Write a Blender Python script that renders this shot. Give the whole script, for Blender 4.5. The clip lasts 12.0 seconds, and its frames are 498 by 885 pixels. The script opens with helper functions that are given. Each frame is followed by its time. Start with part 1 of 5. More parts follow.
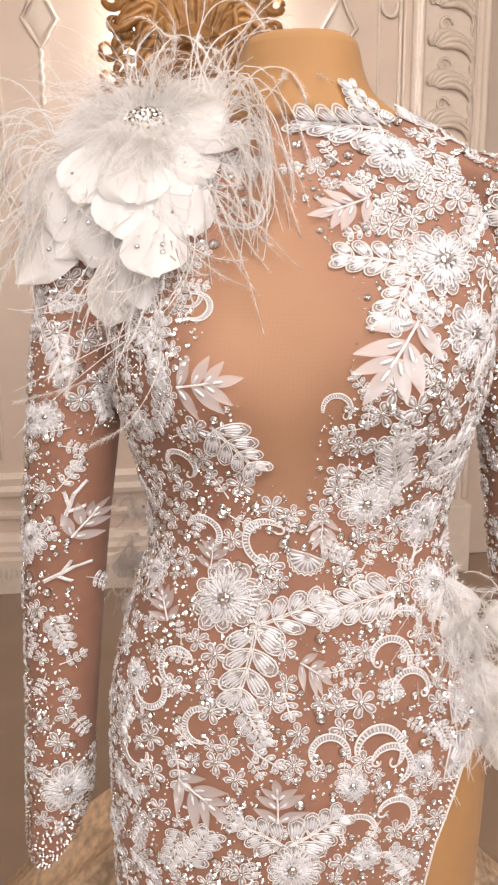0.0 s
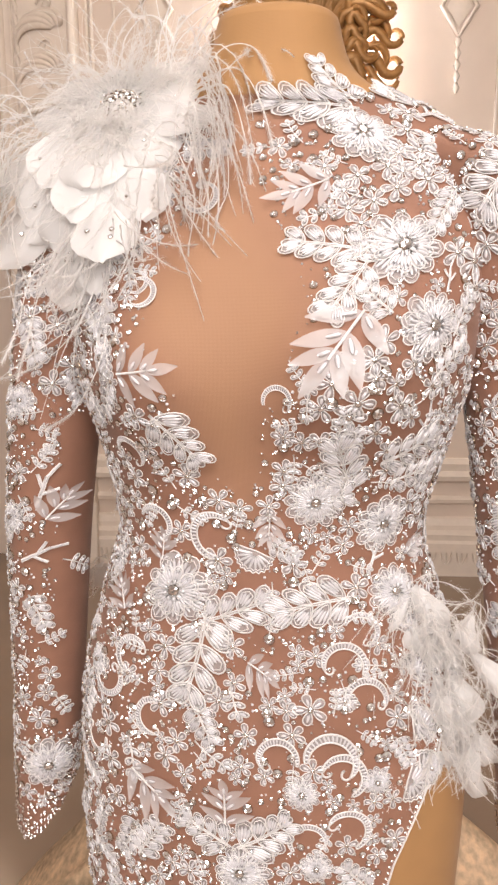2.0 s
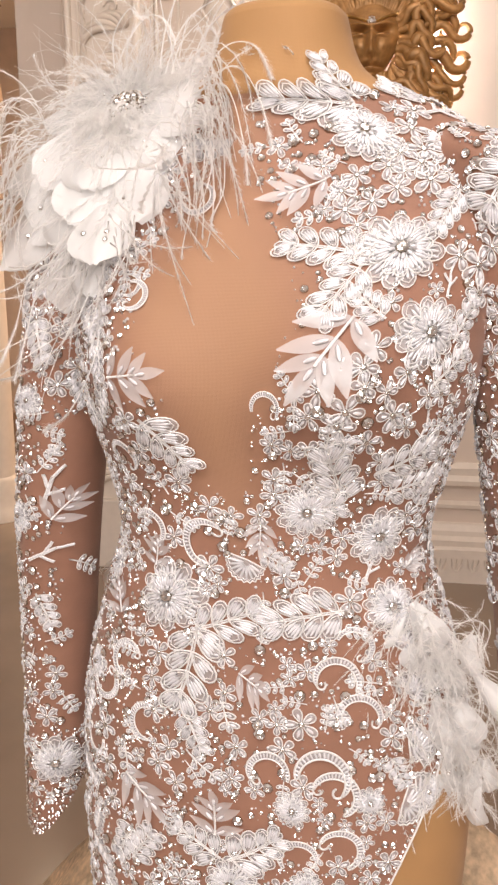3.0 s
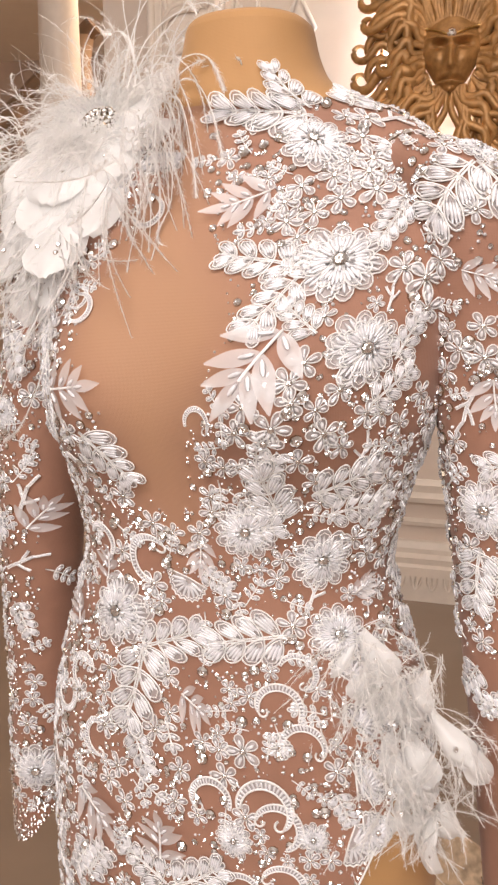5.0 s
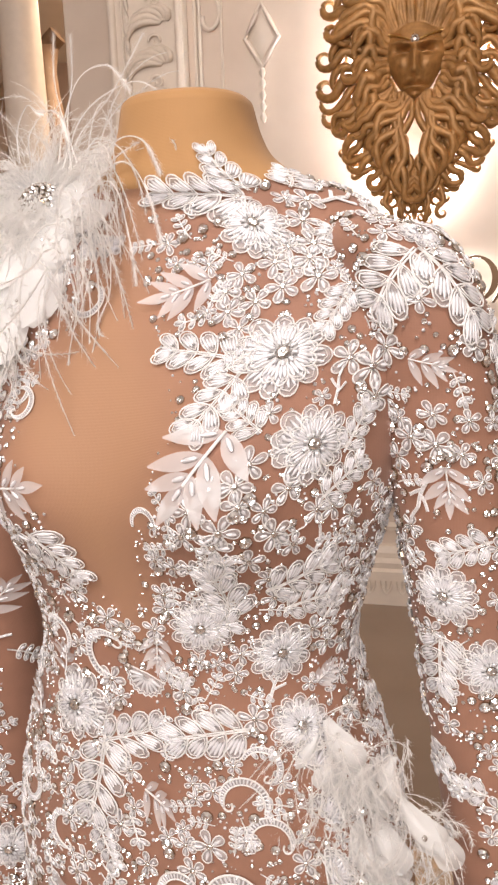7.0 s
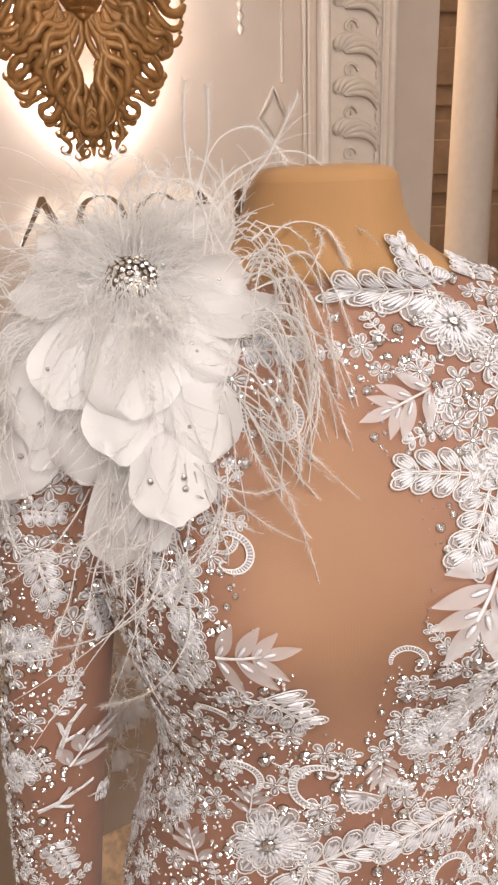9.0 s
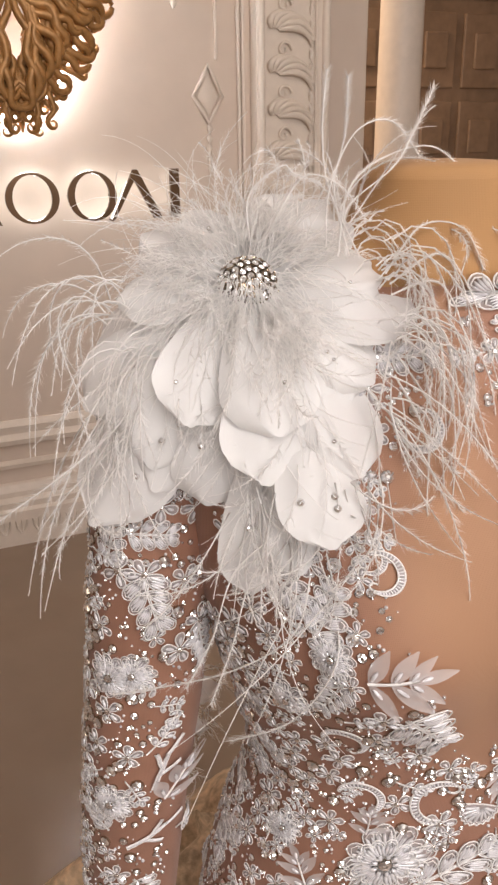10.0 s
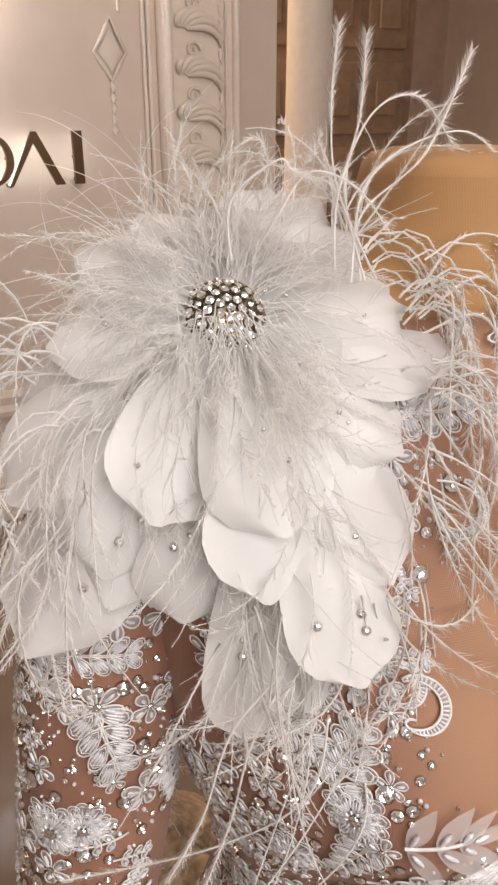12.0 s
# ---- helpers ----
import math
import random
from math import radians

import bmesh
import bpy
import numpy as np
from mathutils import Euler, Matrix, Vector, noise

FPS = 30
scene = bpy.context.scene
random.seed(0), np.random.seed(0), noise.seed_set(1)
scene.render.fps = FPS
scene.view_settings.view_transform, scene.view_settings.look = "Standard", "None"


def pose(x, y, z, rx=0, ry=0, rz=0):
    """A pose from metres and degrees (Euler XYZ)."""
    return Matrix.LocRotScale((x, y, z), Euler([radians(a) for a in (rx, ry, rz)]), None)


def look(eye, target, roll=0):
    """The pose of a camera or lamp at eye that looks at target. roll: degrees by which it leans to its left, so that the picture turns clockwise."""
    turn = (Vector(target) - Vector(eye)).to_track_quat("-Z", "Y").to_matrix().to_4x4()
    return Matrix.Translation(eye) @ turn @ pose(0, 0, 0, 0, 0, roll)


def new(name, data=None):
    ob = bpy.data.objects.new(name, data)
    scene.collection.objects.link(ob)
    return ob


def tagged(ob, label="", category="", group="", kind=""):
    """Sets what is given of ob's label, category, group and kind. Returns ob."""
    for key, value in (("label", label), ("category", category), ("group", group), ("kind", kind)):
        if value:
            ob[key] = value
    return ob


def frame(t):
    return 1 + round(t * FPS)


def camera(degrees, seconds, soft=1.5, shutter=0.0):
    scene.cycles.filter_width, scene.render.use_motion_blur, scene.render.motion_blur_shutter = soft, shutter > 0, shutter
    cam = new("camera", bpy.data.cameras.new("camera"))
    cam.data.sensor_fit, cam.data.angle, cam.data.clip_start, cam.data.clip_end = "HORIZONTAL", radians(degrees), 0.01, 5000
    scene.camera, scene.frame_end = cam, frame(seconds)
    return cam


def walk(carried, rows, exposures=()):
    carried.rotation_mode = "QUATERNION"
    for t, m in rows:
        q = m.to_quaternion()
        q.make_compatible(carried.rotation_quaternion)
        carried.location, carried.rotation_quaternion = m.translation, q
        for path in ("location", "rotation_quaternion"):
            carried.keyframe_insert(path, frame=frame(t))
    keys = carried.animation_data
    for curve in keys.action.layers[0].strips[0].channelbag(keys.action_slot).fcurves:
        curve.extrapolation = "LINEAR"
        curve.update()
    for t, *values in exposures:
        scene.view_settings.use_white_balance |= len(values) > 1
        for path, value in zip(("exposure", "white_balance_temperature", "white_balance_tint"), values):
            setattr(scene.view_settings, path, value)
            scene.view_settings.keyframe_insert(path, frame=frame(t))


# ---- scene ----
cam = camera(35.2, 12.0, soft=2.5)
PATH = [
    (0, (-0.07, 0.04, 1.243), (0.181, 1.982, 0.837), -0.4),
    (0.5, (-0.035, 0.04, 1.238), (0.133, 1.992, 0.838), -0.5),
    (1, (0.0, 0.041, 1.238), (0.1, 1.995, 0.826), -0.6),
    (1.5, (0.033, 0.046, 1.239), (0.055, 1.999, 0.809), -0.2),
    (2, (0.068, 0.052, 1.24), (-0.016, 2.004, 0.81), -0.0),
    (2.5, (0.099, 0.063, 1.243), (-0.082, 2.007, 0.809), -0.2),
    (3, (0.123, 0.07, 1.243), (-0.138, 2.005, 0.81), 0.2),
    (5, (0.228, 0.104, 1.241), (-0.278, 1.998, 0.847), 0.3),
    (5.5, (0.255, 0.117, 1.24), (-0.301, 2.002, 0.865), 0.4),
    (6, (0.276, 0.128, 1.244), (-0.32, 1.999, 0.864), 0.1),
    (6.5, (0.275, 0.134, 1.262), (-0.299, 2.011, 0.879), -0.8),
    (6.7, (0.268, 0.135, 1.277), (-0.273, 2.021, 0.887), -1.3),
    (8.3, (0.029, 0.155, 1.396), (0.056, 2.086, 0.874), -3.5),
    (8.5, (-0.022, 0.173, 1.406), (0.127, 2.09, 0.857), -3.3),
    (9, (-0.128, 0.222, 1.433), (0.366, 2.044, 0.773), -1.9),
    (9.5, (-0.206, 0.271, 1.443), (0.422, 2.024, 0.712), -0.2),
    (10, (-0.242, 0.298, 1.445), (0.47, 2.025, 0.731), -0.9),
    (10.5, (-0.25, 0.333, 1.438), (0.533, 2.028, 0.72), -0.3),
    (11, (-0.239, 0.359, 1.431), (0.571, 2.039, 0.709), -0.3),
    (11.5, (-0.238, 0.399, 1.445), (0.597, 2.057, 0.701), 0.2),
    (12, (-0.22, 0.43, 1.454), (0.681, 2.026, 0.654), -0.1),
]
EXPOSURES = [(0, 0.32, 6400, 10), (6.5, 0.24, 6400, 10), (8.5, 0.18, 6400, 10), (9, 0.0, 6350, 9), (9.5, -0.02, 6300, 9), (12, -0.04, 6250, 8)]
walk(cam, [(t, look(eye, target, roll)) for t, eye, target, roll in PATH], EXPOSURES)

# ---- light ----
world = bpy.data.worlds.new("room_air")
scene.world = world
world.use_nodes = True
world.node_tree.nodes["Background"].inputs[0].default_value = (1.0, 0.86, 0.72, 1)
world.node_tree.nodes["Background"].inputs[1].default_value = 0.12


def area_lamp(name, at, target, size_x, size_y, watts, colour):
    data = bpy.data.lights.new(name, "AREA")
    data.shape, data.size, data.size_y, data.energy, data.color = "RECTANGLE", size_x, size_y, watts, colour
    ob = new(name, data)
    ob.matrix_world = look(at, target)
    return tagged(ob, category="lamp", kind="structure")


# unseen soft fill behind the camera, added to brighten gown and stones from the front
area_lamp("front_fill", (0.2, -2.85, 2.1), (0.1, 0.7, 1.3), 3.0, 1.4, 76, (1.0, 0.94, 0.90))
area_lamp("ceiling_lamp_front", (0.1, -0.6, 2.95), (0.05, 0.7, 1.1), 1.8, 0.7, 50, (1.0, 0.90, 0.85))
area_lamp("ceiling_lamp_back", (0.2, 1.7, 2.96), (0.2, 3.2, 0.2), 1.8, 0.5, 15, (1.0, 0.82, 0.68))
area_lamp("ceiling_lamp_hall", (0.0, 4.6, 2.96), (0.0, 4.6, 0), 3.8, 1.2, 105, (1.0, 0.76, 0.54))

# ---- materials ----


def material(name, colour, rough=0.6, metal=0.0, **more):
    """colour varies softly at two scales; scale, vary, bump, coat, translucent, sheen are optional."""
    m = bpy.data.materials.new(name)
    m.use_nodes = True
    nt = m.node_tree
    bsdf = nt.nodes["Principled BSDF"]
    bsdf.inputs["Roughness"].default_value = rough
    bsdf.inputs["Metallic"].default_value = metal
    vary, scale, bump = more.get("vary", 0.12), more.get("scale", 60.0), more.get("bump", 0.0)
    tex = nt.nodes.new("ShaderNodeTexCoord")
    fine = nt.nodes.new("ShaderNodeTexNoise")
    fine.inputs["Scale"].default_value, fine.inputs["Detail"].default_value = scale, 4
    broad = nt.nodes.new("ShaderNodeTexNoise")
    broad.inputs["Scale"].default_value = scale / 9
    both = nt.nodes.new("ShaderNodeMath")
    both.operation = "ADD"
    ramp = nt.nodes.new("ShaderNodeMapRange")
    ramp.inputs[1].default_value, ramp.inputs[2].default_value = 0.7, 1.3
    ramp.inputs[3].default_value, ramp.inputs[4].default_value = 1 - vary, 1 + vary
    mul = nt.nodes.new("ShaderNodeVectorMath")
    mul.operation = "SCALE"
    mul.inputs[0].default_value = colour
    for n in (fine, broad):
        nt.links.new(tex.outputs["Object"], n.inputs["Vector"])
    nt.links.new(fine.outputs[0], both.inputs[0])
    nt.links.new(broad.outputs[0], both.inputs[1])
    nt.links.new(both.outputs[0], ramp.inputs[0])
    nt.links.new(ramp.outputs[0], mul.inputs["Scale"])
    nt.links.new(mul.outputs[0], bsdf.inputs["Base Color"])
    if bump:
        b = nt.nodes.new("ShaderNodeBump")
        b.inputs["Strength"].default_value, b.inputs["Distance"].default_value = bump, more.get("depth", 0.001)
        nt.links.new(fine.outputs[0], b.inputs["Height"])
        nt.links.new(b.outputs[0], bsdf.inputs["Normal"])
    for key, socket in (("coat", "Coat Weight"), ("sheen", "Sheen Weight"), ("alpha", "Alpha"), ("glass", "Transmission Weight")):
        if key in more:
            bsdf.inputs[socket].default_value = more[key]
    if "translucent" in more:
        out = nt.nodes["Material Output"]
        tr, mix = nt.nodes.new("ShaderNodeBsdfTranslucent"), nt.nodes.new("ShaderNodeMixShader")
        mix.inputs[0].default_value = more["translucent"]
        nt.links.new(mul.outputs[0], tr.inputs[0])
        nt.links.new(bsdf.outputs[0], mix.inputs[1])
        nt.links.new(tr.outputs[0], mix.inputs[2])
        nt.links.new(mix.outputs[0], out.inputs[0])
    return m


def weave(m, count, strength, amount):
    """A fine net over a cloth material: count threads a metre."""
    nt = m.node_tree
    bsdf = nt.nodes["Principled BSDF"]
    tex = nt.nodes.new("ShaderNodeTexCoord")
    heights = []
    for axis in (0, 2):
        wave = nt.nodes.new("ShaderNodeTexWave")
        wave.bands_direction = "XYZ"[axis]
        wave.inputs["Scale"].default_value = count * math.pi / 10
        wave.inputs["Distortion"].default_value = 0.6
        wave.inputs["Detail"].default_value = 0
        nt.links.new(tex.outputs["Object"], wave.inputs["Vector"])
        heights.append(wave)
    add = nt.nodes.new("ShaderNodeMath")
    add.operation = "ADD"
    nt.links.new(heights[0].outputs[1], add.inputs[0])
    nt.links.new(heights[1].outputs[1], add.inputs[1])
    b = nt.nodes.new("ShaderNodeBump")
    b.inputs["Strength"].default_value, b.inputs["Distance"].default_value = strength, 0.0004
    nt.links.new(add.outputs[0], b.inputs["Height"])
    nt.links.new(b.outputs[0], bsdf.inputs["Normal"])
    old = bsdf.inputs["Base Color"].links[0].from_socket
    ramp = nt.nodes.new("ShaderNodeMapRange")
    ramp.inputs[1].default_value, ramp.inputs[2].default_value = 0.0, 2.0
    ramp.inputs[3].default_value, ramp.inputs[4].default_value = 1 - amount, 1 + amount
    mul = nt.nodes.new("ShaderNodeVectorMath")
    mul.operation = "SCALE"
    nt.links.new(add.outputs[0], ramp.inputs[0])
    nt.links.new(old, mul.inputs[0])
    nt.links.new(ramp.outputs[0], mul.inputs["Scale"])
    nt.links.new(mul.outputs[0], bsdf.inputs["Base Color"])
    return m


def glow(name, colour, strength):
    m = bpy.data.materials.new(name)
    m.use_nodes = True
    bsdf = m.node_tree.nodes["Principled BSDF"]
    bsdf.inputs["Emission Color"].default_value = (*colour, 1)
    bsdf.inputs["Emission Strength"].default_value = strength
    return m


PLASTER = material("painted_plaster", (0.71, 0.60, 0.51), 0.55, vary=0.04, scale=9, bump=0.05)
MOULDING = material("white_moulding", (0.78, 0.69, 0.60), 0.45, vary=0.05, scale=30, bump=0.1)
CEILING = material("ceiling_paint", (0.8, 0.76, 0.7), 0.7, vary=0.03, scale=6)
FLOOR = material("beige_floor", (0.30, 0.22, 0.16), 0.16, vary=0.08, scale=5)
BROWN = material("brown_panel", (0.30, 0.20, 0.13), 0.5, vary=0.2, scale=14, bump=0.2)
PINKWALL = material("rose_plaster", (0.55, 0.42, 0.33), 0.6, vary=0.15, scale=7, bump=0.2)
BRASS = material("brass", (0.55, 0.36, 0.14), 0.3, 1.0, vary=0.2, scale=60)
BRONZE = material("bronzed_resin", (0.38, 0.20, 0.07), 0.40, 0.3, vary=0.35, scale=45, bump=0.15)
DARKMETAL = material("dark_bronze_metal", (0.13, 0.075, 0.04), 0.35, 0.7, vary=0.2, scale=20)
LED = glow("halo_light", (0.93, 0.96, 1.0), 36.0)
SIGN_LED = glow("sign_light", (1.0, 0.95, 0.88), 5.5)
SKIN = weave(material("tan_jersey", (0.45, 0.245, 0.098), 0.75, vary=0.07, scale=30, sheen=0.1), 1100, 0.14, 0.03)
TULLE = weave(material("nude_tulle", (0.33, 0.164, 0.107), 0.7, vary=0.12, scale=40, sheen=0.15), 1100, 0.18, 0.04)


def layered(m, colour):
    """Blends a cloth to one net layer of that colour where the sheet's own 'layer' value is 0."""
    nt = m.node_tree
    bsdf = nt.nodes["Principled BSDF"]
    old = bsdf.inputs["Base Color"].links[0].from_socket
    att, mix = nt.nodes.new("ShaderNodeAttribute"), nt.nodes.new("ShaderNodeMix")
    att.attribute_name, mix.data_type = "layer", "RGBA"
    mix.inputs[6].default_value = (*colour, 1)
    nt.links.new(att.outputs["Fac"], mix.inputs[0])
    nt.links.new(old, mix.inputs[7])
    nt.links.new(mix.outputs[2], bsdf.inputs["Base Color"])
    return m


layered(TULLE, (0.405, 0.222, 0.125))
CORD = material("white_cord", (0.86, 0.84, 0.83), 0.5, vary=0.08, scale=300)
BEAD = material("pearl_bead", (0.80, 0.79, 0.82), 0.16, 0.1, vary=0.12, scale=200, coat=0.6)
STITCH = material("satin_stitch", (0.80, 0.78, 0.78), 0.42, vary=0.15, scale=500, bump=0.5, alpha=0.40)
ORGANZA = material("organza", (0.90, 0.86, 0.86), 0.35, vary=0.06, scale=60, alpha=0.45)
PETAL = material("satin_petal", (0.95, 0.94, 0.93), 0.40, vary=0.05, scale=25, translucent=0.2, sheen=0.3, alpha=0.80)
FEATHER = material("ostrich_feather", (0.96, 0.94, 0.92), 0.7, vary=0.05, scale=80, translucent=0.3)
CRYSTAL = material("cut_crystal", (0.97, 0.97, 0.99), 0.03, 0.9, vary=0.03, scale=90, coat=1.0)
SETTING = material("silver_setting", (0.42, 0.35, 0.27), 0.25, 0.9, vary=0.2, scale=200)
LACE = material("champagne_lace", (0.60, 0.44, 0.29), 0.6, vary=0.5, scale=70, bump=0.8, depth=0.004)


# ---- building ----
def link_mesh(name, verts, faces, mats, parent=None, slots=None, smooth=True):
    me = bpy.data.meshes.new(name)
    me.from_pydata([tuple(v) for v in np.asarray(verts, float).tolist()], [], faces)
    for m in mats if isinstance(mats, (list, tuple)) else [mats]:
        me.materials.append(m)
    if slots is not None:
        me.polygons.foreach_set("material_index", slots)
    me.polygons.foreach_set("use_smooth", [smooth] * len(me.polygons))
    me.update()
    ob = new(name, me)
    ob.parent = parent
    return ob


def part(name, bm, mat, parent=None, label="", smooth=False):
    me = bpy.data.meshes.new(name)
    bm.normal_update()
    bm.to_mesh(me)
    bm.free()
    for m in mat if isinstance(mat, (list, tuple)) else [mat]:
        me.materials.append(m)
    me.polygons.foreach_set("use_smooth", [smooth] * len(me.polygons))
    ob = new(name, me)
    ob.parent = parent
    return tagged(ob, label)


def box(bm, x0, x1, y0, y1, z0, z1, bevel=0.0):
    made = bmesh.ops.create_cube(bm, size=1, matrix=Matrix.LocRotScale(((x0 + x1) / 2, (y0 + y1) / 2, (z0 + z1) / 2), None, (x1 - x0, y1 - y0, z1 - z0)))
    if bevel:
        edges = {e for v in made["verts"] for e in v.link_edges}
        bmesh.ops.bevel(bm, geom=list(edges), offset=bevel, segments=2, affect="EDGES", profile=0.5)
    return bm


def boxed(name, dims, mat, parent=None, bevel=0.0, label=""):
    return part(name, box(bmesh.new(), *dims, bevel), mat, parent, label)


def sweep(path, radius, sides=5, closed=False, flat=1.0, up=None):
    """Verts and faces of a tube along a path (N x 3); radius a number or one each."""
    path = np.asarray(path, float)
    n = len(path)
    tan = np.roll(path, -1, 0) - np.roll(path, 1, 0) if closed else np.gradient(path, axis=0)
    tan /= np.linalg.norm(tan, axis=1)[:, None] + 1e-12
    ref = np.array(up if up is not None else (0.13, 0.21, 0.97))
    side = np.cross(tan, ref)
    side /= np.linalg.norm(side, axis=1)[:, None] + 1e-12
    nor = np.cross(side, tan)
    ang = np.arange(sides) * 2 * np.pi / sides
    rad = np.broadcast_to(np.asarray(radius, float), (n,))[:, None, None]
    verts = path[:, None] + rad * (np.cos(ang)[None, :, None] * side[:, None] + flat * np.sin(ang)[None, :, None] * nor[:, None])
    faces = []
    for i in range(n if closed else n - 1):
        a, b = i * sides, ((i + 1) % n) * sides
        for k in range(sides):
            k2 = (k + 1) % sides
            faces.append((a + k, a + k2, b + k2, b + k))
    if not closed:
        faces += [tuple(range(sides)), tuple(range(n * sides - 1, (n - 1) * sides - 1, -1))]
    return verts.reshape(-1, 3), faces


class Pile:
    """Collects verts, faces and slots for one mesh."""

    def __init__(self):
        self.v, self.f, self.s, self.n = [], [], [], 0

    def add(self, verts, faces, slot=0):
        verts = np.asarray(verts, float)
        self.v.append(verts)
        self.f += [tuple(i + self.n for i in f) for f in faces]
        self.s += [slot] * len(faces)
        self.n += len(verts)
        return self

    def verts(self):
        return np.concatenate(self.v)

    def link(self, name, mats, parent=None, smooth=True):
        return link_mesh(name, self.verts(), self.f, mats, parent, self.s, smooth)


class Surface:
    """A body of rings (z, cx, cy, half width, front depth, back depth); th = 0 faces the front, positive to +x; w runs up the rings."""

    def __init__(self, rings, origin=(0, 0), yaw=0.0, power=2.0, bumps=()):
        self.r, self.o, self.yaw, self.p, self.bumps = np.array(rings, float), origin, radians(yaw), power, bumps

    def ring(self, w):
        k = len(self.r) - 1
        w = np.clip(w, 0, k - 1e-6)
        i = np.floor(w).astype(int)
        t = (w - i)[..., None]
        p0, p1, p2, p3 = (self.r[np.clip(i + d, 0, k)] for d in (-1, 0, 1, 2))
        return 0.5 * (2 * p1 + (p2 - p0) * t + (2 * p0 - 5 * p1 + 4 * p2 - p3) * t**2 + (3 * p1 - p0 - 3 * p2 + p3) * t**3)

    def at(self, th, w, lift=0.0):
        th, w = np.broadcast_arrays(np.asarray(th, float), np.asarray(w, float))
        q = self.ring(w)
        s, c = np.sin(th), np.cos(th)
        e = 2 / self.p
        x = q[..., 1] + (q[..., 3] + lift) * np.sign(s) * np.abs(s) ** e
        y = q[..., 2] - np.where(c > 0, q[..., 4] + lift, q[..., 5] + lift) * np.sign(c) * np.abs(c) ** e
        for bx, bz, amp, sx, sz in self.bumps:
            y = y - amp * np.exp(-(((x - bx) / sx) ** 2) - ((q[..., 0] - bz) / sz) ** 2) * np.clip(c * 2, 0, 1)
        cs, sn = math.cos(self.yaw), math.sin(self.yaw)
        return np.stack([self.o[0] + cs * x - sn * y, self.o[1] + sn * x + cs * y, q[..., 0]], -1)

    def basis(self, th, w):
        p = self.at(th, w)
        dt, dw = (self.at(th + 1e-3, w) - self.at(th - 1e-3, w)) / 2e-3, (self.at(th, w + 1e-3) - self.at(th, w - 1e-3)) / 2e-3
        n = np.cross(dt, dw)
        return p, dt, dw, n / (np.linalg.norm(n, axis=-1)[..., None] + 1e-12)

    def lay(self, local, th, w, turn=0.0, lift=0.0):
        """Lays flat local verts (u right, v up, h out) onto the surface round (th, w)."""
        local = np.asarray(local, float)
        c, s = math.cos(turn), math.sin(turn)
        u, v = c * local[:, 0] - s * local[:, 1], s * local[:, 0] + c * local[:, 1]
        _, dt, dw, _ = self.basis(np.array(th), np.array(w))
        lt, lw = np.linalg.norm(dt), np.linalg.norm(dw)
        p, _, _, n = self.basis(th + u / lt, w + v / lw)
        return p + (local[:, 2] + lift)[:, None] * n

    def skin(self, th0, th1, w0, w1, nt, nw, lift=0.0, keep=None, closed=False):
        th, w = np.meshgrid(np.linspace(th0, th1, nt, endpoint=not closed), np.linspace(w0, w1, nw))
        p = self.at(th, w, lift).reshape(-1, 3)
        faces = []
        for j in range(nw - 1):
            for i in range(nt if closed else nt - 1):
                i2 = (i + 1) % nt
                f = (j * nt + i, j * nt + i2, (j + 1) * nt + i2, (j + 1) * nt + i)
                if keep is None or keep(th[j, i], w[j, i]):
                    faces.append(f)
        return p, faces


def gem(pile, x, y, r, h=0.0):
    """A cut stone in a metal cup."""
    n = 8
    a = np.arange(n) * 2 * np.pi / n
    ring = lambda rad, z, turn=0.0: np.stack([x + rad * np.cos(a + turn), y + rad * np.sin(a + turn), np.full(n, h + z)], 1)
    lower, girdle, table = ring(r * 1.08, 0), ring(r * 1.06, r * 0.45), ring(r * 0.55, r * 0.85, math.pi / n)
    side = [(i, (i + 1) % n, n + (i + 1) % n, n + i) for i in range(n)]
    pile.add(np.vstack([lower, girdle]), side, 4)
    crown = [(i, (i + 1) % n, n + i) for i in range(n)] + [(n + i, (i + 1) % n, n + (i + 1) % n) for i in range(n)]
    star = [(n + i, n + (i + 1) % n, 2 * n + i) for i in range(n)] + [(2 * n + i, n + (i + 1) % n, 2 * n + (i + 1) % n) for i in range(n)] + [tuple(range(2 * n, 3 * n))]
    pile.add(np.vstack([ring(r, r * 0.45), table, ring(r * 0.26, r * 0.62)]), crown + star, 3)


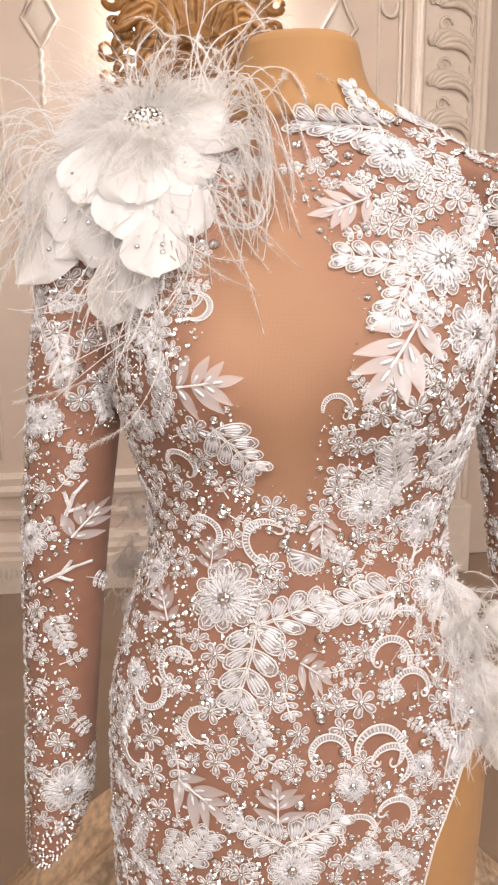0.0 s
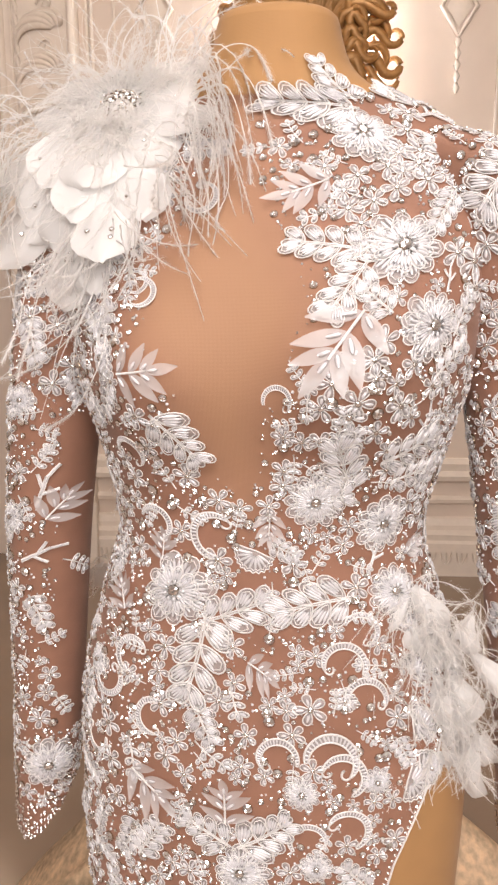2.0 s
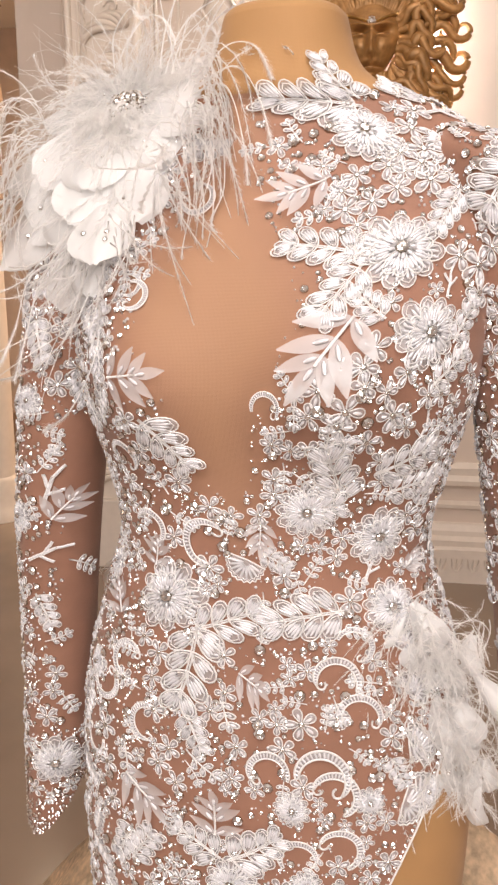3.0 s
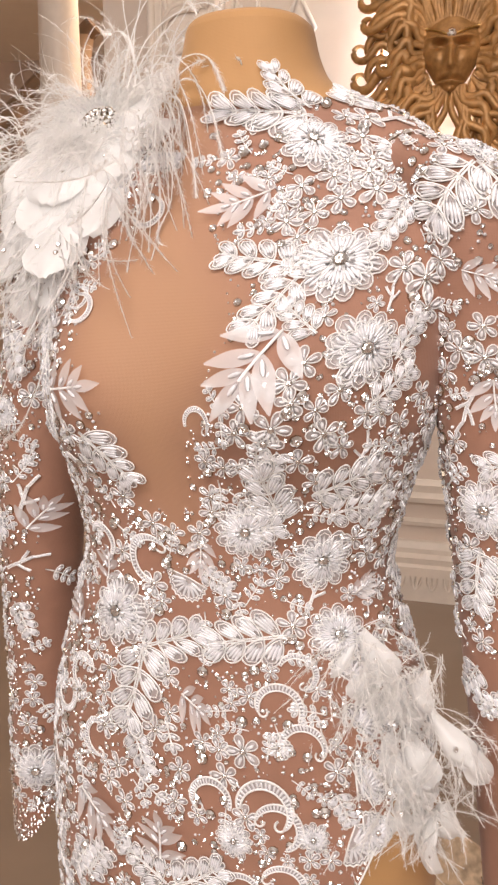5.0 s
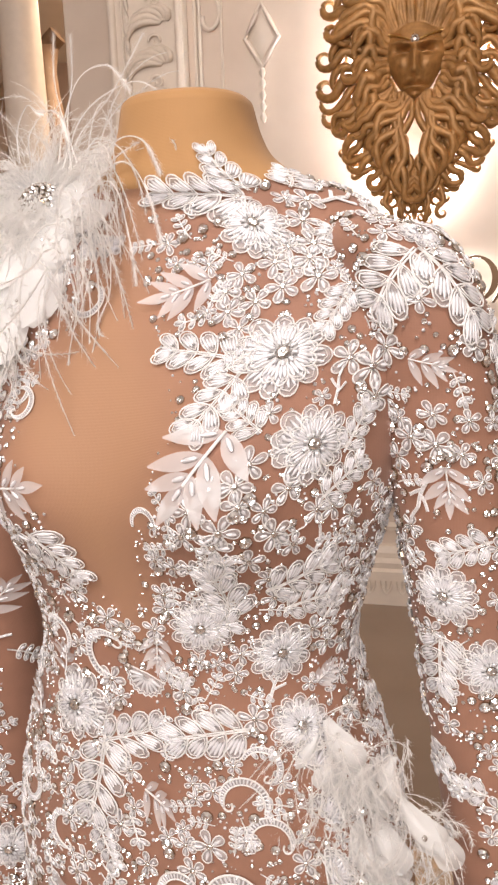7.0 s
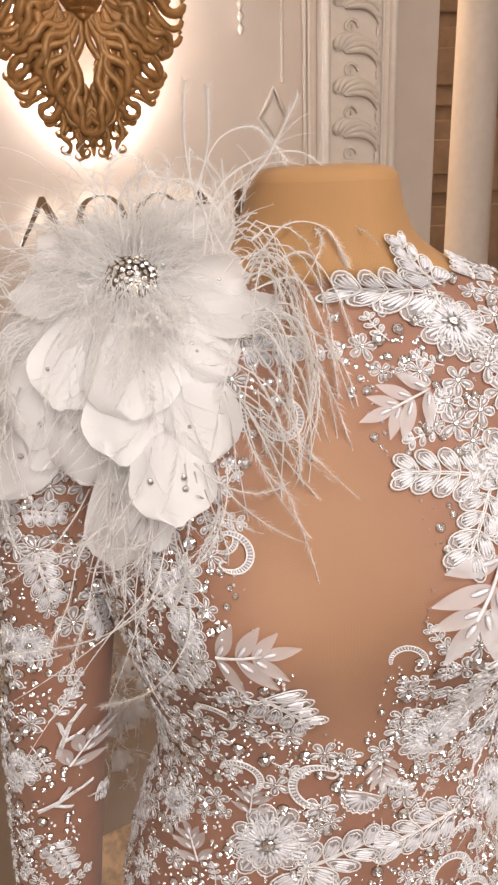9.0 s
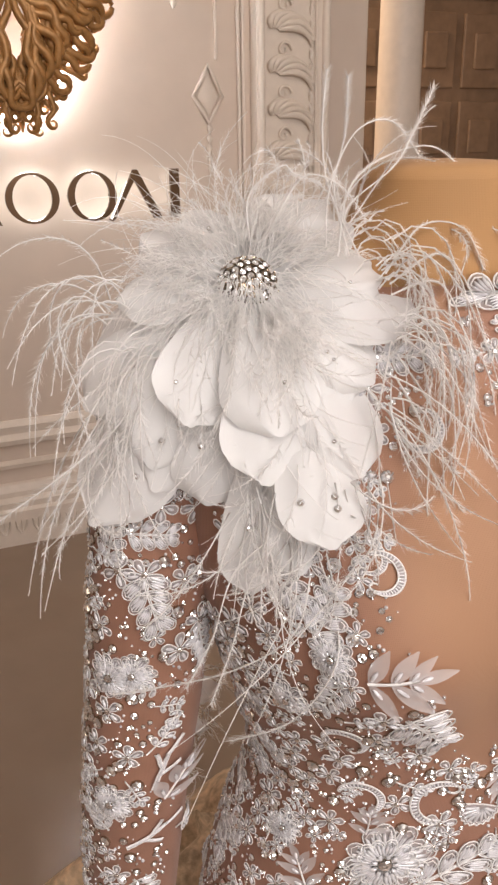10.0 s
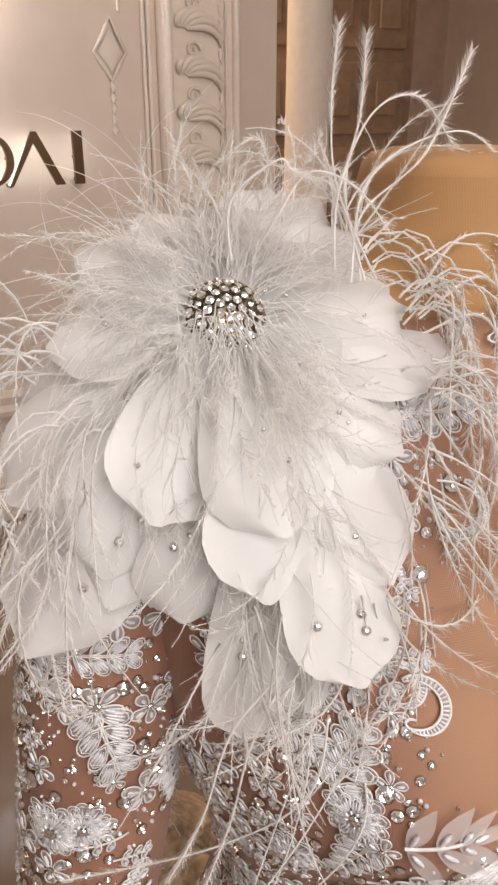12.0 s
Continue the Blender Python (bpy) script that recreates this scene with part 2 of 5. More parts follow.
BODY = Surface(
    [(0.02, 0, 0, 0.15, 0.12, 0.13), (0.30, 0, 0, 0.15, 0.095, 0.11), (0.55, 0, 0, 0.165, 0.093, 0.11), (0.68, 0, 0, 0.172, 0.096, 0.12), (0.80, 0.002, 0, 0.174, 0.096, 0.125),
     (0.88, 0, 0, 0.168, 0.094, 0.12), (0.96, 0, 0, 0.148, 0.090, 0.105), (1.03, 0, 0, 0.127, 0.089, 0.095), (1.09, 0, 0, 0.138, 0.092, 0.097),
     (1.16, 0, 0, 0.158, 0.098, 0.10), (1.22, 0, 0, 0.166, 0.092, 0.10), (1.27, 0, 0.005, 0.172, 0.075, 0.10)]
    + [(1.31, 0, 0.012, 0.172, 0.060, 0.09), (1.338, 0, 0.02, 0.148, 0.052, 0.075), (1.358, 0.002, 0.024, 0.118, 0.050, 0.07), (1.372, 0.001, 0.025, 0.086, 0.056, 0.064),
       (1.388, 0.001, 0.024, 0.063, 0.052, 0.056), (1.405, 0.001, 0.023, 0.053, 0.049, 0.052), (1.424, 0.001, 0.022, 0.048, 0.046, 0.049)],
    (0.058, 0.70), -9, 2.2, [(-0.072, 1.165, 0.03, 0.055, 0.06), (0.074, 1.168, 0.034, 0.055, 0.06)])
ARM_A = Surface([(0.66, -0.18, 0.778, 0.030, 0.029, 0.029), (0.74, -0.172, 0.77, 0.031, 0.031, 0.031), (0.84, -0.163, 0.765, 0.033, 0.034, 0.034), (1.0, -0.15, 0.752, 0.037, 0.038, 0.038), (1.10, -0.138, 0.745, 0.039, 0.040, 0.040),
                 (1.20, -0.126, 0.747, 0.040, 0.042, 0.042), (1.27, -0.112, 0.757, 0.041, 0.045, 0.045), (1.308, -0.096, 0.757, 0.036, 0.040, 0.040), (1.327, -0.08, 0.757, 0.018, 0.02, 0.02), (1.33, -0.078, 0.757, 0.001, 0.001, 0.001)])
ARM_B = Surface([(0.66, 0.312, 0.71, 0.030, 0.029, 0.029), (0.73, 0.306, 0.705, 0.031, 0.031, 0.031), (0.80, 0.30, 0.70, 0.033, 0.034, 0.034), (0.93, 0.285, 0.69, 0.036, 0.037, 0.037), (1.09, 0.264, 0.685, 0.039, 0.040, 0.040),
                 (1.22, 0.244, 0.68, 0.042, 0.045, 0.045), (1.285, 0.228, 0.678, 0.044, 0.048, 0.048), (1.322, 0.209, 0.68, 0.039, 0.042, 0.042), (1.338, 0.192, 0.682, 0.018, 0.02, 0.02), (1.341, 0.19, 0.682, 0.001, 0.001, 0.001)])

# ---- the room ----
MID = 0.14


def built(name, dims, mat, label, category="wall", bevel=0.0):
    return tagged(boxed(name, dims, mat, None, bevel), label, category, kind="structure")


built("floor", (-5, 5, -3, 6.2, -0.12, 0), FLOOR, "polished beige brown floor", "floor")
built("ceiling", (-5, 5, -3, 6.2, 3.0, 3.1), CEILING, "plain cream ceiling", "ceiling")
wall = built("wall_north", (MID - 1.13, MID + 1.13, 3.2, 3.4, 0, 3.0), PLASTER, "cream plaster wall with moulded panels")
built("wall_south", (-5, 5, -3.2, -3, 0, 3.0), PLASTER, "cream plaster wall")
built("wall_west", (-5.2, -5, -3, 6.2, 0, 3.0), PLASTER, "cream plaster wall")
built("wall_east", (5, 5.2, -3, 6.2, 0, 3.0), PLASTER, "cream plaster wall")
built("wall_back", (-5, 5, 6.2, 6.4, 0, 3.0), PINKWALL, "rose beige wall behind the columns")


def profile_strip(name, profile, x0, x1, y, parent, mat=MOULDING):
    """A horizontal moulding with a (out, up) profile along x on the wall at y."""
    n = len(profile)
    verts = [(x, y - o, z) for x in (x0, x1) for o, z in profile]
    faces = [(i, i + 1, n + i + 1, n + i) for i in range(n - 1)] + [tuple(range(n - 1, -1, -1)), tuple(range(n, 2 * n))]
    return link_mesh(name, verts, faces, mat, parent, smooth=False)


def upright_strip(name, x, w, depth, z0, z1, parent, rolls=1):
    bm = bmesh.new()
    for k in range(rolls):
        c = x + (k - (rolls - 1) / 2) * w * 1.25
        box(bm, c - w / 2, c + w / 2, 3.2 - depth, 3.2, z0, z1, min(w, depth) * 0.42)
    return part(name, bm, MOULDING, parent, smooth=True)


base = profile_strip("baseboard", [(0, 0), (0.06, 0), (0.06, 0.14), (0.045, 0.15), (0.05, 0.175), (0.03, 0.19), (0.03, 0.21), (0.016, 0.235), (0, 0.24)], MID - 0.84, MID + 0.84, 3.2, wall)
for k in range(26):
    c = MID - 0.8 + 1.6 * k / 25
    rel = Pile()
    for s in (-1, 0, 1):
        v, f = sweep([(c + s * 0.004, 3.138, 0.05), (c + s * 0.016, 3.136, 0.075), (c + s * 0.022, 3.138, 0.105)], [0.003, 0.006, 0.002], 6)
        rel.add(v, f)
    rel.link("leaf_ornament", MOULDING, wall)
profile_strip("chair_rail", [(0, 0.40), (0.03, 0.40), (0.035, 0.42), (0.02, 0.44), (0.026, 0.47), (0.01, 0.49), (0, 0.49)], MID - 0.84, MID + 0.84, 3.2, wall)
profile_strip("chair_rail", [(0, 0.30), (0.016, 0.302), (0.02, 0.318), (0.006, 0.33), (0, 0.33)], MID - 0.84, MID + 0.84, 3.2, wall)


def acanthus(x, z, flip, parent):
    """One curled leaf group of the carved band."""
    p = Pile()
    for k in range(5):
        a = 0.35 + 0.42 * k
        pts = []
        for t in np.linspace(0, 1, 8):
            r = 0.014 + 0.115 * t * (1 - 0.12 * k)
            ang = a - 1.0 * t * t
            pts.append((x + flip * (1.45 * r * math.cos(ang) - 0.06), 3.130 - 0.012 * math.sin(math.pi * t), z + r * math.sin(ang) - 0.03))
        p.add(*sweep(pts, np.array((0.5, 0.9, 1, 1, 0.95, 0.85, 0.65, 0.3)) * 0.0125, 6), 0)
    spiral = [(x + flip * (-0.02 + 0.03 * (1 - t) * math.cos(8 * t)), 3.126, z + 0.055 + 0.03 * (1 - t) * math.sin(8 * t)) for t in np.linspace(0, 0.9, 16)]
    p.add(*sweep(spiral, 0.006, 6), 0)
    return p.link("acanthus_leaf", MOULDING, parent)


def drop_ornament(x, z, parent, scale=1.0):
    """A small carved diamond with a string of husks below."""
    p = Pile()
    d = 0.055 * scale
    ring = [(x - d, 3.19, z), (x - d * 0.5, 3.186, z + d * 0.9), (x, 3.19, z + d * 1.9), (x + d * 0.5, 3.186, z + d * 0.9), (x + d, 3.19, z), (x + d * 0.45, 3.186, z - d * 0.8), (x, 3.19, z - d * 1.6), (x - d * 0.45, 3.186, z - d * 0.8)]
    p.add(*sweep(ring, 0.008 * scale, 6, True), 0)
    p.add([(x - d * 0.7, 3.195, z), (x, 3.188, z + d * 1.3), (x + d * 0.7, 3.195, z), (x, 3.188, z - d * 1.1), (x, 3.178, z)], [(0, 1, 4), (1, 2, 4), (2, 3, 4), (3, 0, 4)], 0)
    for k in range(5):
        c = z - d * (1.9 + 0.62 * k)
        p.add(*sweep([(x, 3.188, c + d * 0.3), (x, 3.182, c), (x, 3.188, c - d * 0.28)], np.array((0.4, 1, 0.3)) * 0.012 * scale, 6), 0)
    return p.link("drop_ornament", MOULDING, parent)


def c_scroll(x, z, flip, parent):
    pts = [(x + flip * (0.05 * (1 - 0.5 * t) * math.cos(5.2 * t + 1.0)), 3.188, z + 0.075 * (1 - 0.45 * t) * math.sin(5.2 * t + 1.0)) for t in np.linspace(0, 1, 22)]
    return link_mesh("scroll_ornament", *sweep(pts, np.linspace(0.005, 0.010, 22), 6), MOULDING, parent)


for s in (-1, 1):
    name = "pilaster_west" if s < 0 else "pilaster_east"
    x0, x1 = sorted((MID + s * 0.84, MID + s * 1.13))
    pil = built(name, (x0, x1, 3.135, 3.2, 0, 3.0), MOULDING, "white pilaster with carved acanthus band", "pilaster", 0.004)
    for xa, wa, da in ((0.855, 0.022, 0.09), (1.115, 0.03, 0.085), (1.075, 0.012, 0.078)):
        upright_strip("fillet", MID + s * xa, wa, da, 0.32, 3.0, pil)
    boxed("plinth", (x0 - 0.01, x1 + 0.01, 3.10, 3.135, 0, 0.30), MOULDING, pil, 0.008)
    for k in range(18):
        acanthus(MID + s * 0.965, 0.42 + 0.142 * k, s, pil)
        for j in range(3):
            link_mesh("bead_ornament", *sweep([(MID + s * 1.052, 3.13, 0.40 + 0.142 * k + 0.047 * j), (MID + s * 1.052, 3.12, 0.42 + 0.142 * k + 0.047 * j), (MID + s * 1.052, 3.13, 0.44 + 0.142 * k + 0.047 * j)], [0.004, 0.011, 0.003], 6), MOULDING, pil)
    upright_strip("panel_rib", MID + s * 0.80, 0.014, 0.018, 0.55, 3.0, wall, 2)
    upright_strip("panel_rib", MID + s * 0.708, 0.011, 0.014, 1.72, 3.0, wall)
    drop_ornament(MID + s * 0.672, 1.60, wall, 1.0)
    drop_ornament(MID + s * 0.555, 2.17, wall, 1.15)
    c_scroll(MID + s * 0.755, 2.27, s, wall)
    # piers and columns beside the wall
    a, b = sorted((MID + s * 1.20, MID + s * 1.40))
    built("pier_west" if s < 0 else "pier_east", (a, b, 3.32, 3.6, 0, 3.0), PLASTER, "plain cream pier beside the pilaster", "pier", 0.006)
    col = tagged(new("column_west" if s < 0 else "column_east"), "smooth round cream column", "column", kind="structure")
    cx = MID + s * 1.81
    for nm, prof in (("shaft", [(0.105, 0.22), (0.105, 1.0), (0.098, 2.0), (0.09, 2.75)]), ("base", [(0.15, 0.0), (0.15, 0.06), (0.13, 0.08), (0.14, 0.12), (0.115, 0.17), (0.12, 0.2), (0.105, 0.22)]), ("capital", [(0.09, 2.75), (0.11, 2.78), (0.10, 2.82), (0.15, 2.92), (0.16, 2.94), (0.16, 3.0)])):
        nn = 32
        verts = [(cx + r * math.cos(t), 3.72 + r * math.sin(t), z) for r, z in prof for t in np.arange(nn) * 2 * math.pi / nn]
        faces = [(j * nn + i, j * nn + (i + 1) % nn, (j + 1) * nn + (i + 1) % nn, (j + 1) * nn + i) for j in range(len(prof) - 1) for i in range(nn)]
        link_mesh(nm, verts, faces, MOULDING, col)

# staircase rail seen past the west column
stair = tagged(new("stair_railing"), "brown wooden stair handrail with turned balusters", "railing", kind="structure")
rail = [(-4.2, 5.0, 1.15), (-3.2, 5.0, 1.95), (-2.1, 5.0, 2.83)]
link_mesh("handrail", *sweep(rail, 0.06, 8), BROWN, stair)
for k in range(9):
    x = -4.1 + 0.24 * k
    top = 1.15 + (x + 4.2) * 0.80
    link_mesh("baluster", *sweep([(x, 5.0, z) for z in np.linspace(top - 1.1, top, 9)], np.array((0.06, 0.07, 0.05, 0.085, 0.1, 0.085, 0.06, 0.05, 0.075)), 10), BROWN, stair)
boxed("stair_string", (-4.3, -1.9, 4.96, 5.04, 0, 0.3), BROWN, stair)
# carved brown doors seen past the east column
for d in range(2):
    x0 = 1.95 + 0.95 * d
    door = tagged(boxed("door_%d" % (d + 1), (x0, x0 + 0.9, 5.2, 5.26, 0, 2.9), BROWN), "brown carved wooden door with raised panels", "door", kind="structure")
    for k in range(5):
        for j in range(2):
            px, pz = x0 + 0.08 + 0.40 * j, 0.15 + 0.54 * k
            boxed("door_panel", (px, px + 0.34, 5.172, 5.2, pz, pz + 0.46), BROWN, door, 0.012)
            boxed("panel_boss", (px + 0.08, px + 0.26, 5.15, 5.172, pz + 0.12, pz + 0.34), BROWN, door, 0.01)


# ---- the lion ornament ----
LION_X = 0.142
LION_SIDE = [(1.488, 0.012), (1.60, 0.12), (1.68, 0.215), (1.857, 0.275), (2.06, 0.295), (2.25, 0.27), (2.38, 0.17), (2.43, 0.02)]


def lion_half(z):
    return float(np.interp(z, [a for a, _ in LION_SIDE], [b for _, b in LION_SIDE]))


def lion_ornament(cx=LION_X):
    root = tagged(new("lion_ornament"), "large bronzed lion head with curling openwork mane on the wall", "ornament")
    nu, nv = 56, 76
    verts, faces = [], []
    bell = lambda v, s: math.exp(-((v / s) ** 2))
    for j in range(nv):
        for i in range(nu):
            u, v = 2 * i / (nu - 1) - 1, 2 * j / (nv - 1) - 1
            half = 0.128 * math.sqrt(max(0.02, 1 - abs(v) ** 2.3)) * (1 - 0.42 * max(0, -v) ** 0.8)
            x, z = u * half, 0.18 * v - 0.02
            h = 0.085 * math.sqrt(max(0, 1 - u * u * 0.92)) * (1 - 0.35 * v * v)
            h += 0.050 * bell(x, 0.019) * bell(z + 0.04, 0.065) + 0.022 * bell(x, 0.034) * bell(z + 0.098, 0.018)
            for s in (-1, 1):
                h += 0.030 * bell(x - s * 0.05, 0.036) * bell(z - 0.030 - 0.16 * (abs(x) - 0.03), 0.010)
                h -= 0.040 * bell(x - s * 0.045, 0.030) * bell(z - 0.004, 0.015)
                h += 0.032 * bell(x - s * 0.046, 0.025) * bell(z + 0.010, 0.009)
                h += 0.014 * bell(x - s * 0.058, 0.03) * bell(z + 0.06, 0.03)
                h += 0.020 * bell(x - s * 0.024, 0.020) * bell(z + 0.128, 0.014)
            h -= 0.018 * bell(x, 0.045) * bell(z + 0.146, 0.004)
            h += 0.024 * bell(x, 0.034) * bell(z + 0.160, 0.009) + 0.018 * bell(x, 0.03) * bell(z + 0.190, 0.016)
            h -= 0.012 * bell(x, 0.004) * bell(z + 0.122, 0.014)
            verts.append((cx + 0.82 * x, 3.12 - 0.9 * h, 2.04 + 0.73 * z))
    for j in range(nv - 1):
        for i in range(nu - 1):
            a = j * nu + i
            faces.append((a, a + 1, a + nu + 1, a + nu))
    link_mesh("face", verts, faces, BRONZE, root)
    r2 = random.Random(11)

    def lock(p0, d0, p1, d1, r, y, curl, wave=0.010):
        """A tapering lock from p0 to p1 that ends in a curl; d0, d1 its first and last way, in metres; one on each side."""
        p0, d0, p1, d1 = (np.array(v, float) for v in (p0, d0, p1, d1))
        t = np.linspace(0, 1, 20)[:, None]
        path = (1 - t) ** 3 * p0 + 3 * (1 - t) ** 2 * t * (p0 + d0) + 3 * (1 - t) * t**2 * (p1 - d1) + t**3 * p1
        way = np.gradient(path, axis=0)
        way /= np.linalg.norm(way, axis=1)[:, None]
        path += np.stack([-way[:, 1], way[:, 0]], 1) * wave * np.sin(np.pi * t) * np.sin(r2.uniform(0, 6) + 9 * t)
        end, ang = path[-1], math.atan2(way[-1, 1], way[-1, 0])
        tail, size = [], abs(curl)
        for k in range(12):
            ang += math.copysign(0.42, curl)
            end = end + np.array((math.cos(ang), math.sin(ang))) * size * (0.46 - 0.025 * k)
            tail.append(end)
        path = np.vstack([path, tail]) if curl else path
        n = len(path)
        f = np.arange(n) / (n - 1)
        rad = r * (0.7 + 0.45 * np.sin(np.pi * np.clip(f * 1.1, 0, 1))) * (1 - 0.55 * f**2)
        depth = y - 0.03 * np.sin(np.pi * f) + 0.02 * f
        for s in (-1, 1):
            link_mesh("mane_lock", *sweep(np.stack([cx + s * path[:, 0], depth, path[:, 1]], 1), rad, 8), BRONZE, root)

    sign = lambda: r2.choice((-1, 1))
    for k in range(13):  # crown, swept up from the brow and out to the sides
        f = k / 12
        top = 2.41 - 0.30 * f**1.5
        out = lion_half(top) * (0.25 + 0.70 * f)
        lock((0.006 + 0.085 * f, 2.125 - 0.02 * f), (0.01 + 0.05 * f, 0.10), (out, top), (0.05 + 0.06 * f, 0.03 - 0.07 * f), 0.019, 3.075 + 0.02 * f, -0.030 if k % 3 else 0.026)
    for k in range(10):  # the sides, two deep
        f = k / 9
        for deep, y in ((0.98, 3.13), (0.70, 3.095)):
            z = 2.30 - 0.46 * f + r2.uniform(-0.015, 0.015)
            lock((0.088, 2.12 - 0.16 * f), (0.07, 0.05 - 0.10 * f), (lion_half(z) * deep, z - 0.05 * (1 - deep)), (0.06, -0.06 - 0.03 * f), r2.uniform(0.015, 0.022), y, sign() * r2.uniform(0.024, 0.038), 0.016)
    for k in range(9):  # long locks down beside the chin
        f = k / 8
        z = 1.86 - 0.25 * f
        lock((0.085 - 0.02 * f, 1.97 - 0.05 * f), (0.02, -0.08), (lion_half(z) * (1.0 - 0.1 * f), z), (0.05, -0.03), r2.uniform(0.013, 0.018), 3.11, sign() * r2.uniform(0.022, 0.032), 0.022)
        lock((0.05 - 0.04 * f, 1.92 - 0.01 * f), (0.012, -0.09), (lion_half(z - 0.06) * (0.75 - 0.3 * f), z - 0.04), (0.02 - 0.05 * f, -0.07), r2.uniform(0.012, 0.017), 3.085, sign() * r2.uniform(0.018, 0.028), 0.022)
    for k in range(20):  # the woven beard down to the tip
        f = k / 19
        z = 1.76 - 0.20 * f
        w = lion_half(z)
        x = w * r2.uniform(0.05, 0.9)
        lock((x, z + 0.08), (r2.uniform(-0.05, 0.05), -0.05), (max(0.006, x * 0.6 + r2.uniform(-0.03, 0.03)), z - 0.07), (r2.uniform(-0.04, 0.04), -0.04), 0.012 - 0.003 * f, 3.12 - 0.02 * r2.random(), sign() * 0.016, 0.015)
    for z, dx in ((1.74, 0.05), (1.66, 0.045), (1.60, 0.05), (1.565, 0.04)):  # hooks at the border
        lock((lion_half(z) * 0.6, z + 0.03), (0.03, -0.01), (lion_half(z) + 0.012, z - 0.01), (dx * 0.5, -0.02), 0.011, 3.125, 0.012, 0.0)
    link_mesh("tip", *sweep([(cx, 3.12, 1.64), (cx, 3.115, 1.565), (cx, 3.12, 1.52), (cx, 3.12, 1.486)], [0.02, 0.03, 0.014, 0.004], 8), BRONZE, root)
    for s in (-1, 1):
        link_mesh("brow_chain", *sweep([(cx + s * t, 3.043 + 5.0 * t * t, 2.068 + 0.42 * t) for t in (0.0, 0.02, 0.045, 0.07, 0.088)], 0.0045, 6), BRASS, root)
    jewel = Pile()
    gem(jewel, 0, 0, 0.016)
    v = jewel.verts()
    link_mesh("jewel", np.stack([cx + v[:, 0], 3.036 - v[:, 2], 2.072 + v[:, 1]], 1), jewel.f, [CRYSTAL, SETTING], root, [x - 3 for x in jewel.s], smooth=False)
    return root


lion_ornament()


def halo(path, radius, parent=None, closed=True):
    return tagged(link_mesh("light_strip", *sweep(path, radius, 6, closed), LED, parent), "warm white back light strip", "light", kind="structure")


halo([(LION_X + s * (lion_half(z) * 0.76), 3.160, z) for s, zs in ((1, np.linspace(1.53, 2.40, 20)), (-1, np.linspace(2.40, 1.53, 20))) for z in zs], 0.009)

# the sign: dark metal shapes standing off the wall, lit from behind
Z0, Z1 = 1.195, 1.362


def sign_shape(form, x0, x1):
    """A flat metal form: bar, ring or wedge, held off the wall by a spacer and lit from behind."""
    root = tagged(new("sign_shape"), "dark bronze metal sign shape with a lit halo, on the wall", "sign", group="sign shapes")
    m, h, zm = (x0 + x1) / 2, (x1 - x0) / 2, (Z0 + Z1) / 2
    k = (Z1 - Z0) / 2
    if form == "ring":
        a = np.arange(40) * 2 * math.pi / 40
        outer = np.stack([m + h * np.cos(a), zm + k * np.sin(a)], 1)
        inner = np.stack([m + (h - 0.024) * np.cos(a), zm + (k - 0.008) * np.sin(a)], 1)
    elif form == "wedge":
        outer = np.array([(x0, Z0), (m - 0.008, Z1), (m + 0.008, Z1), (x1, Z0)])
        inner = np.array([(x0 + 0.010, Z0), (m - 0.004, Z1 - 0.035), (m - 0.004, Z1 - 0.035), (x1 - 0.030, Z0)])
    else:
        outer = np.array([(x0, Z0), (x0, Z1), (x1, Z1), (x1, Z0)])
        inner = np.array([(m, zm)] * 4)
    n = len(outer)
    verts = [(x, y, z) for y in (3.135, 3.150) for line in (outer, inner) for x, z in line]
    faces = []
    for i in range(n if form != "wedge" else n - 1):
        j = (i + 1) % n
        faces += [(i, j, n + j, n + i), (2 * n + i, 3 * n + i, 3 * n + j, 2 * n + j), (i, 2 * n + i, 2 * n + j, j), (n + i, n + j, 3 * n + j, 3 * n + i)]
    link_mesh("face", verts, faces, DARKMETAL, root, smooth=False)
    mid = (outer + inner) / 2 if form != "bar" else np.array([(m, Z0 + 0.012), (m, zm), (m, Z1 - 0.012)])
    link_mesh("light_strip", *sweep([(x, 3.166, z) for x, z in mid], 0.005, 6, form == "ring"), SIGN_LED, root)
    for x, z in (mid[0], mid[len(mid) // 2]):
        boxed("spacer", (x - 0.004, x + 0.004, 3.148, 3.2, z - 0.004, z + 0.004), DARKMETAL, root)
    return root


for form, x0, x1 in (("bar", -0.43, -0.395), ("bar", -0.29, -0.257), ("wedge", -0.14, 0.045), ("ring", 0.062, 0.242), ("ring", 0.271, 0.441), ("wedge", 0.42, 0.605), ("bar", 0.640, 0.672)):
    sign_shape(form, x0, x1)


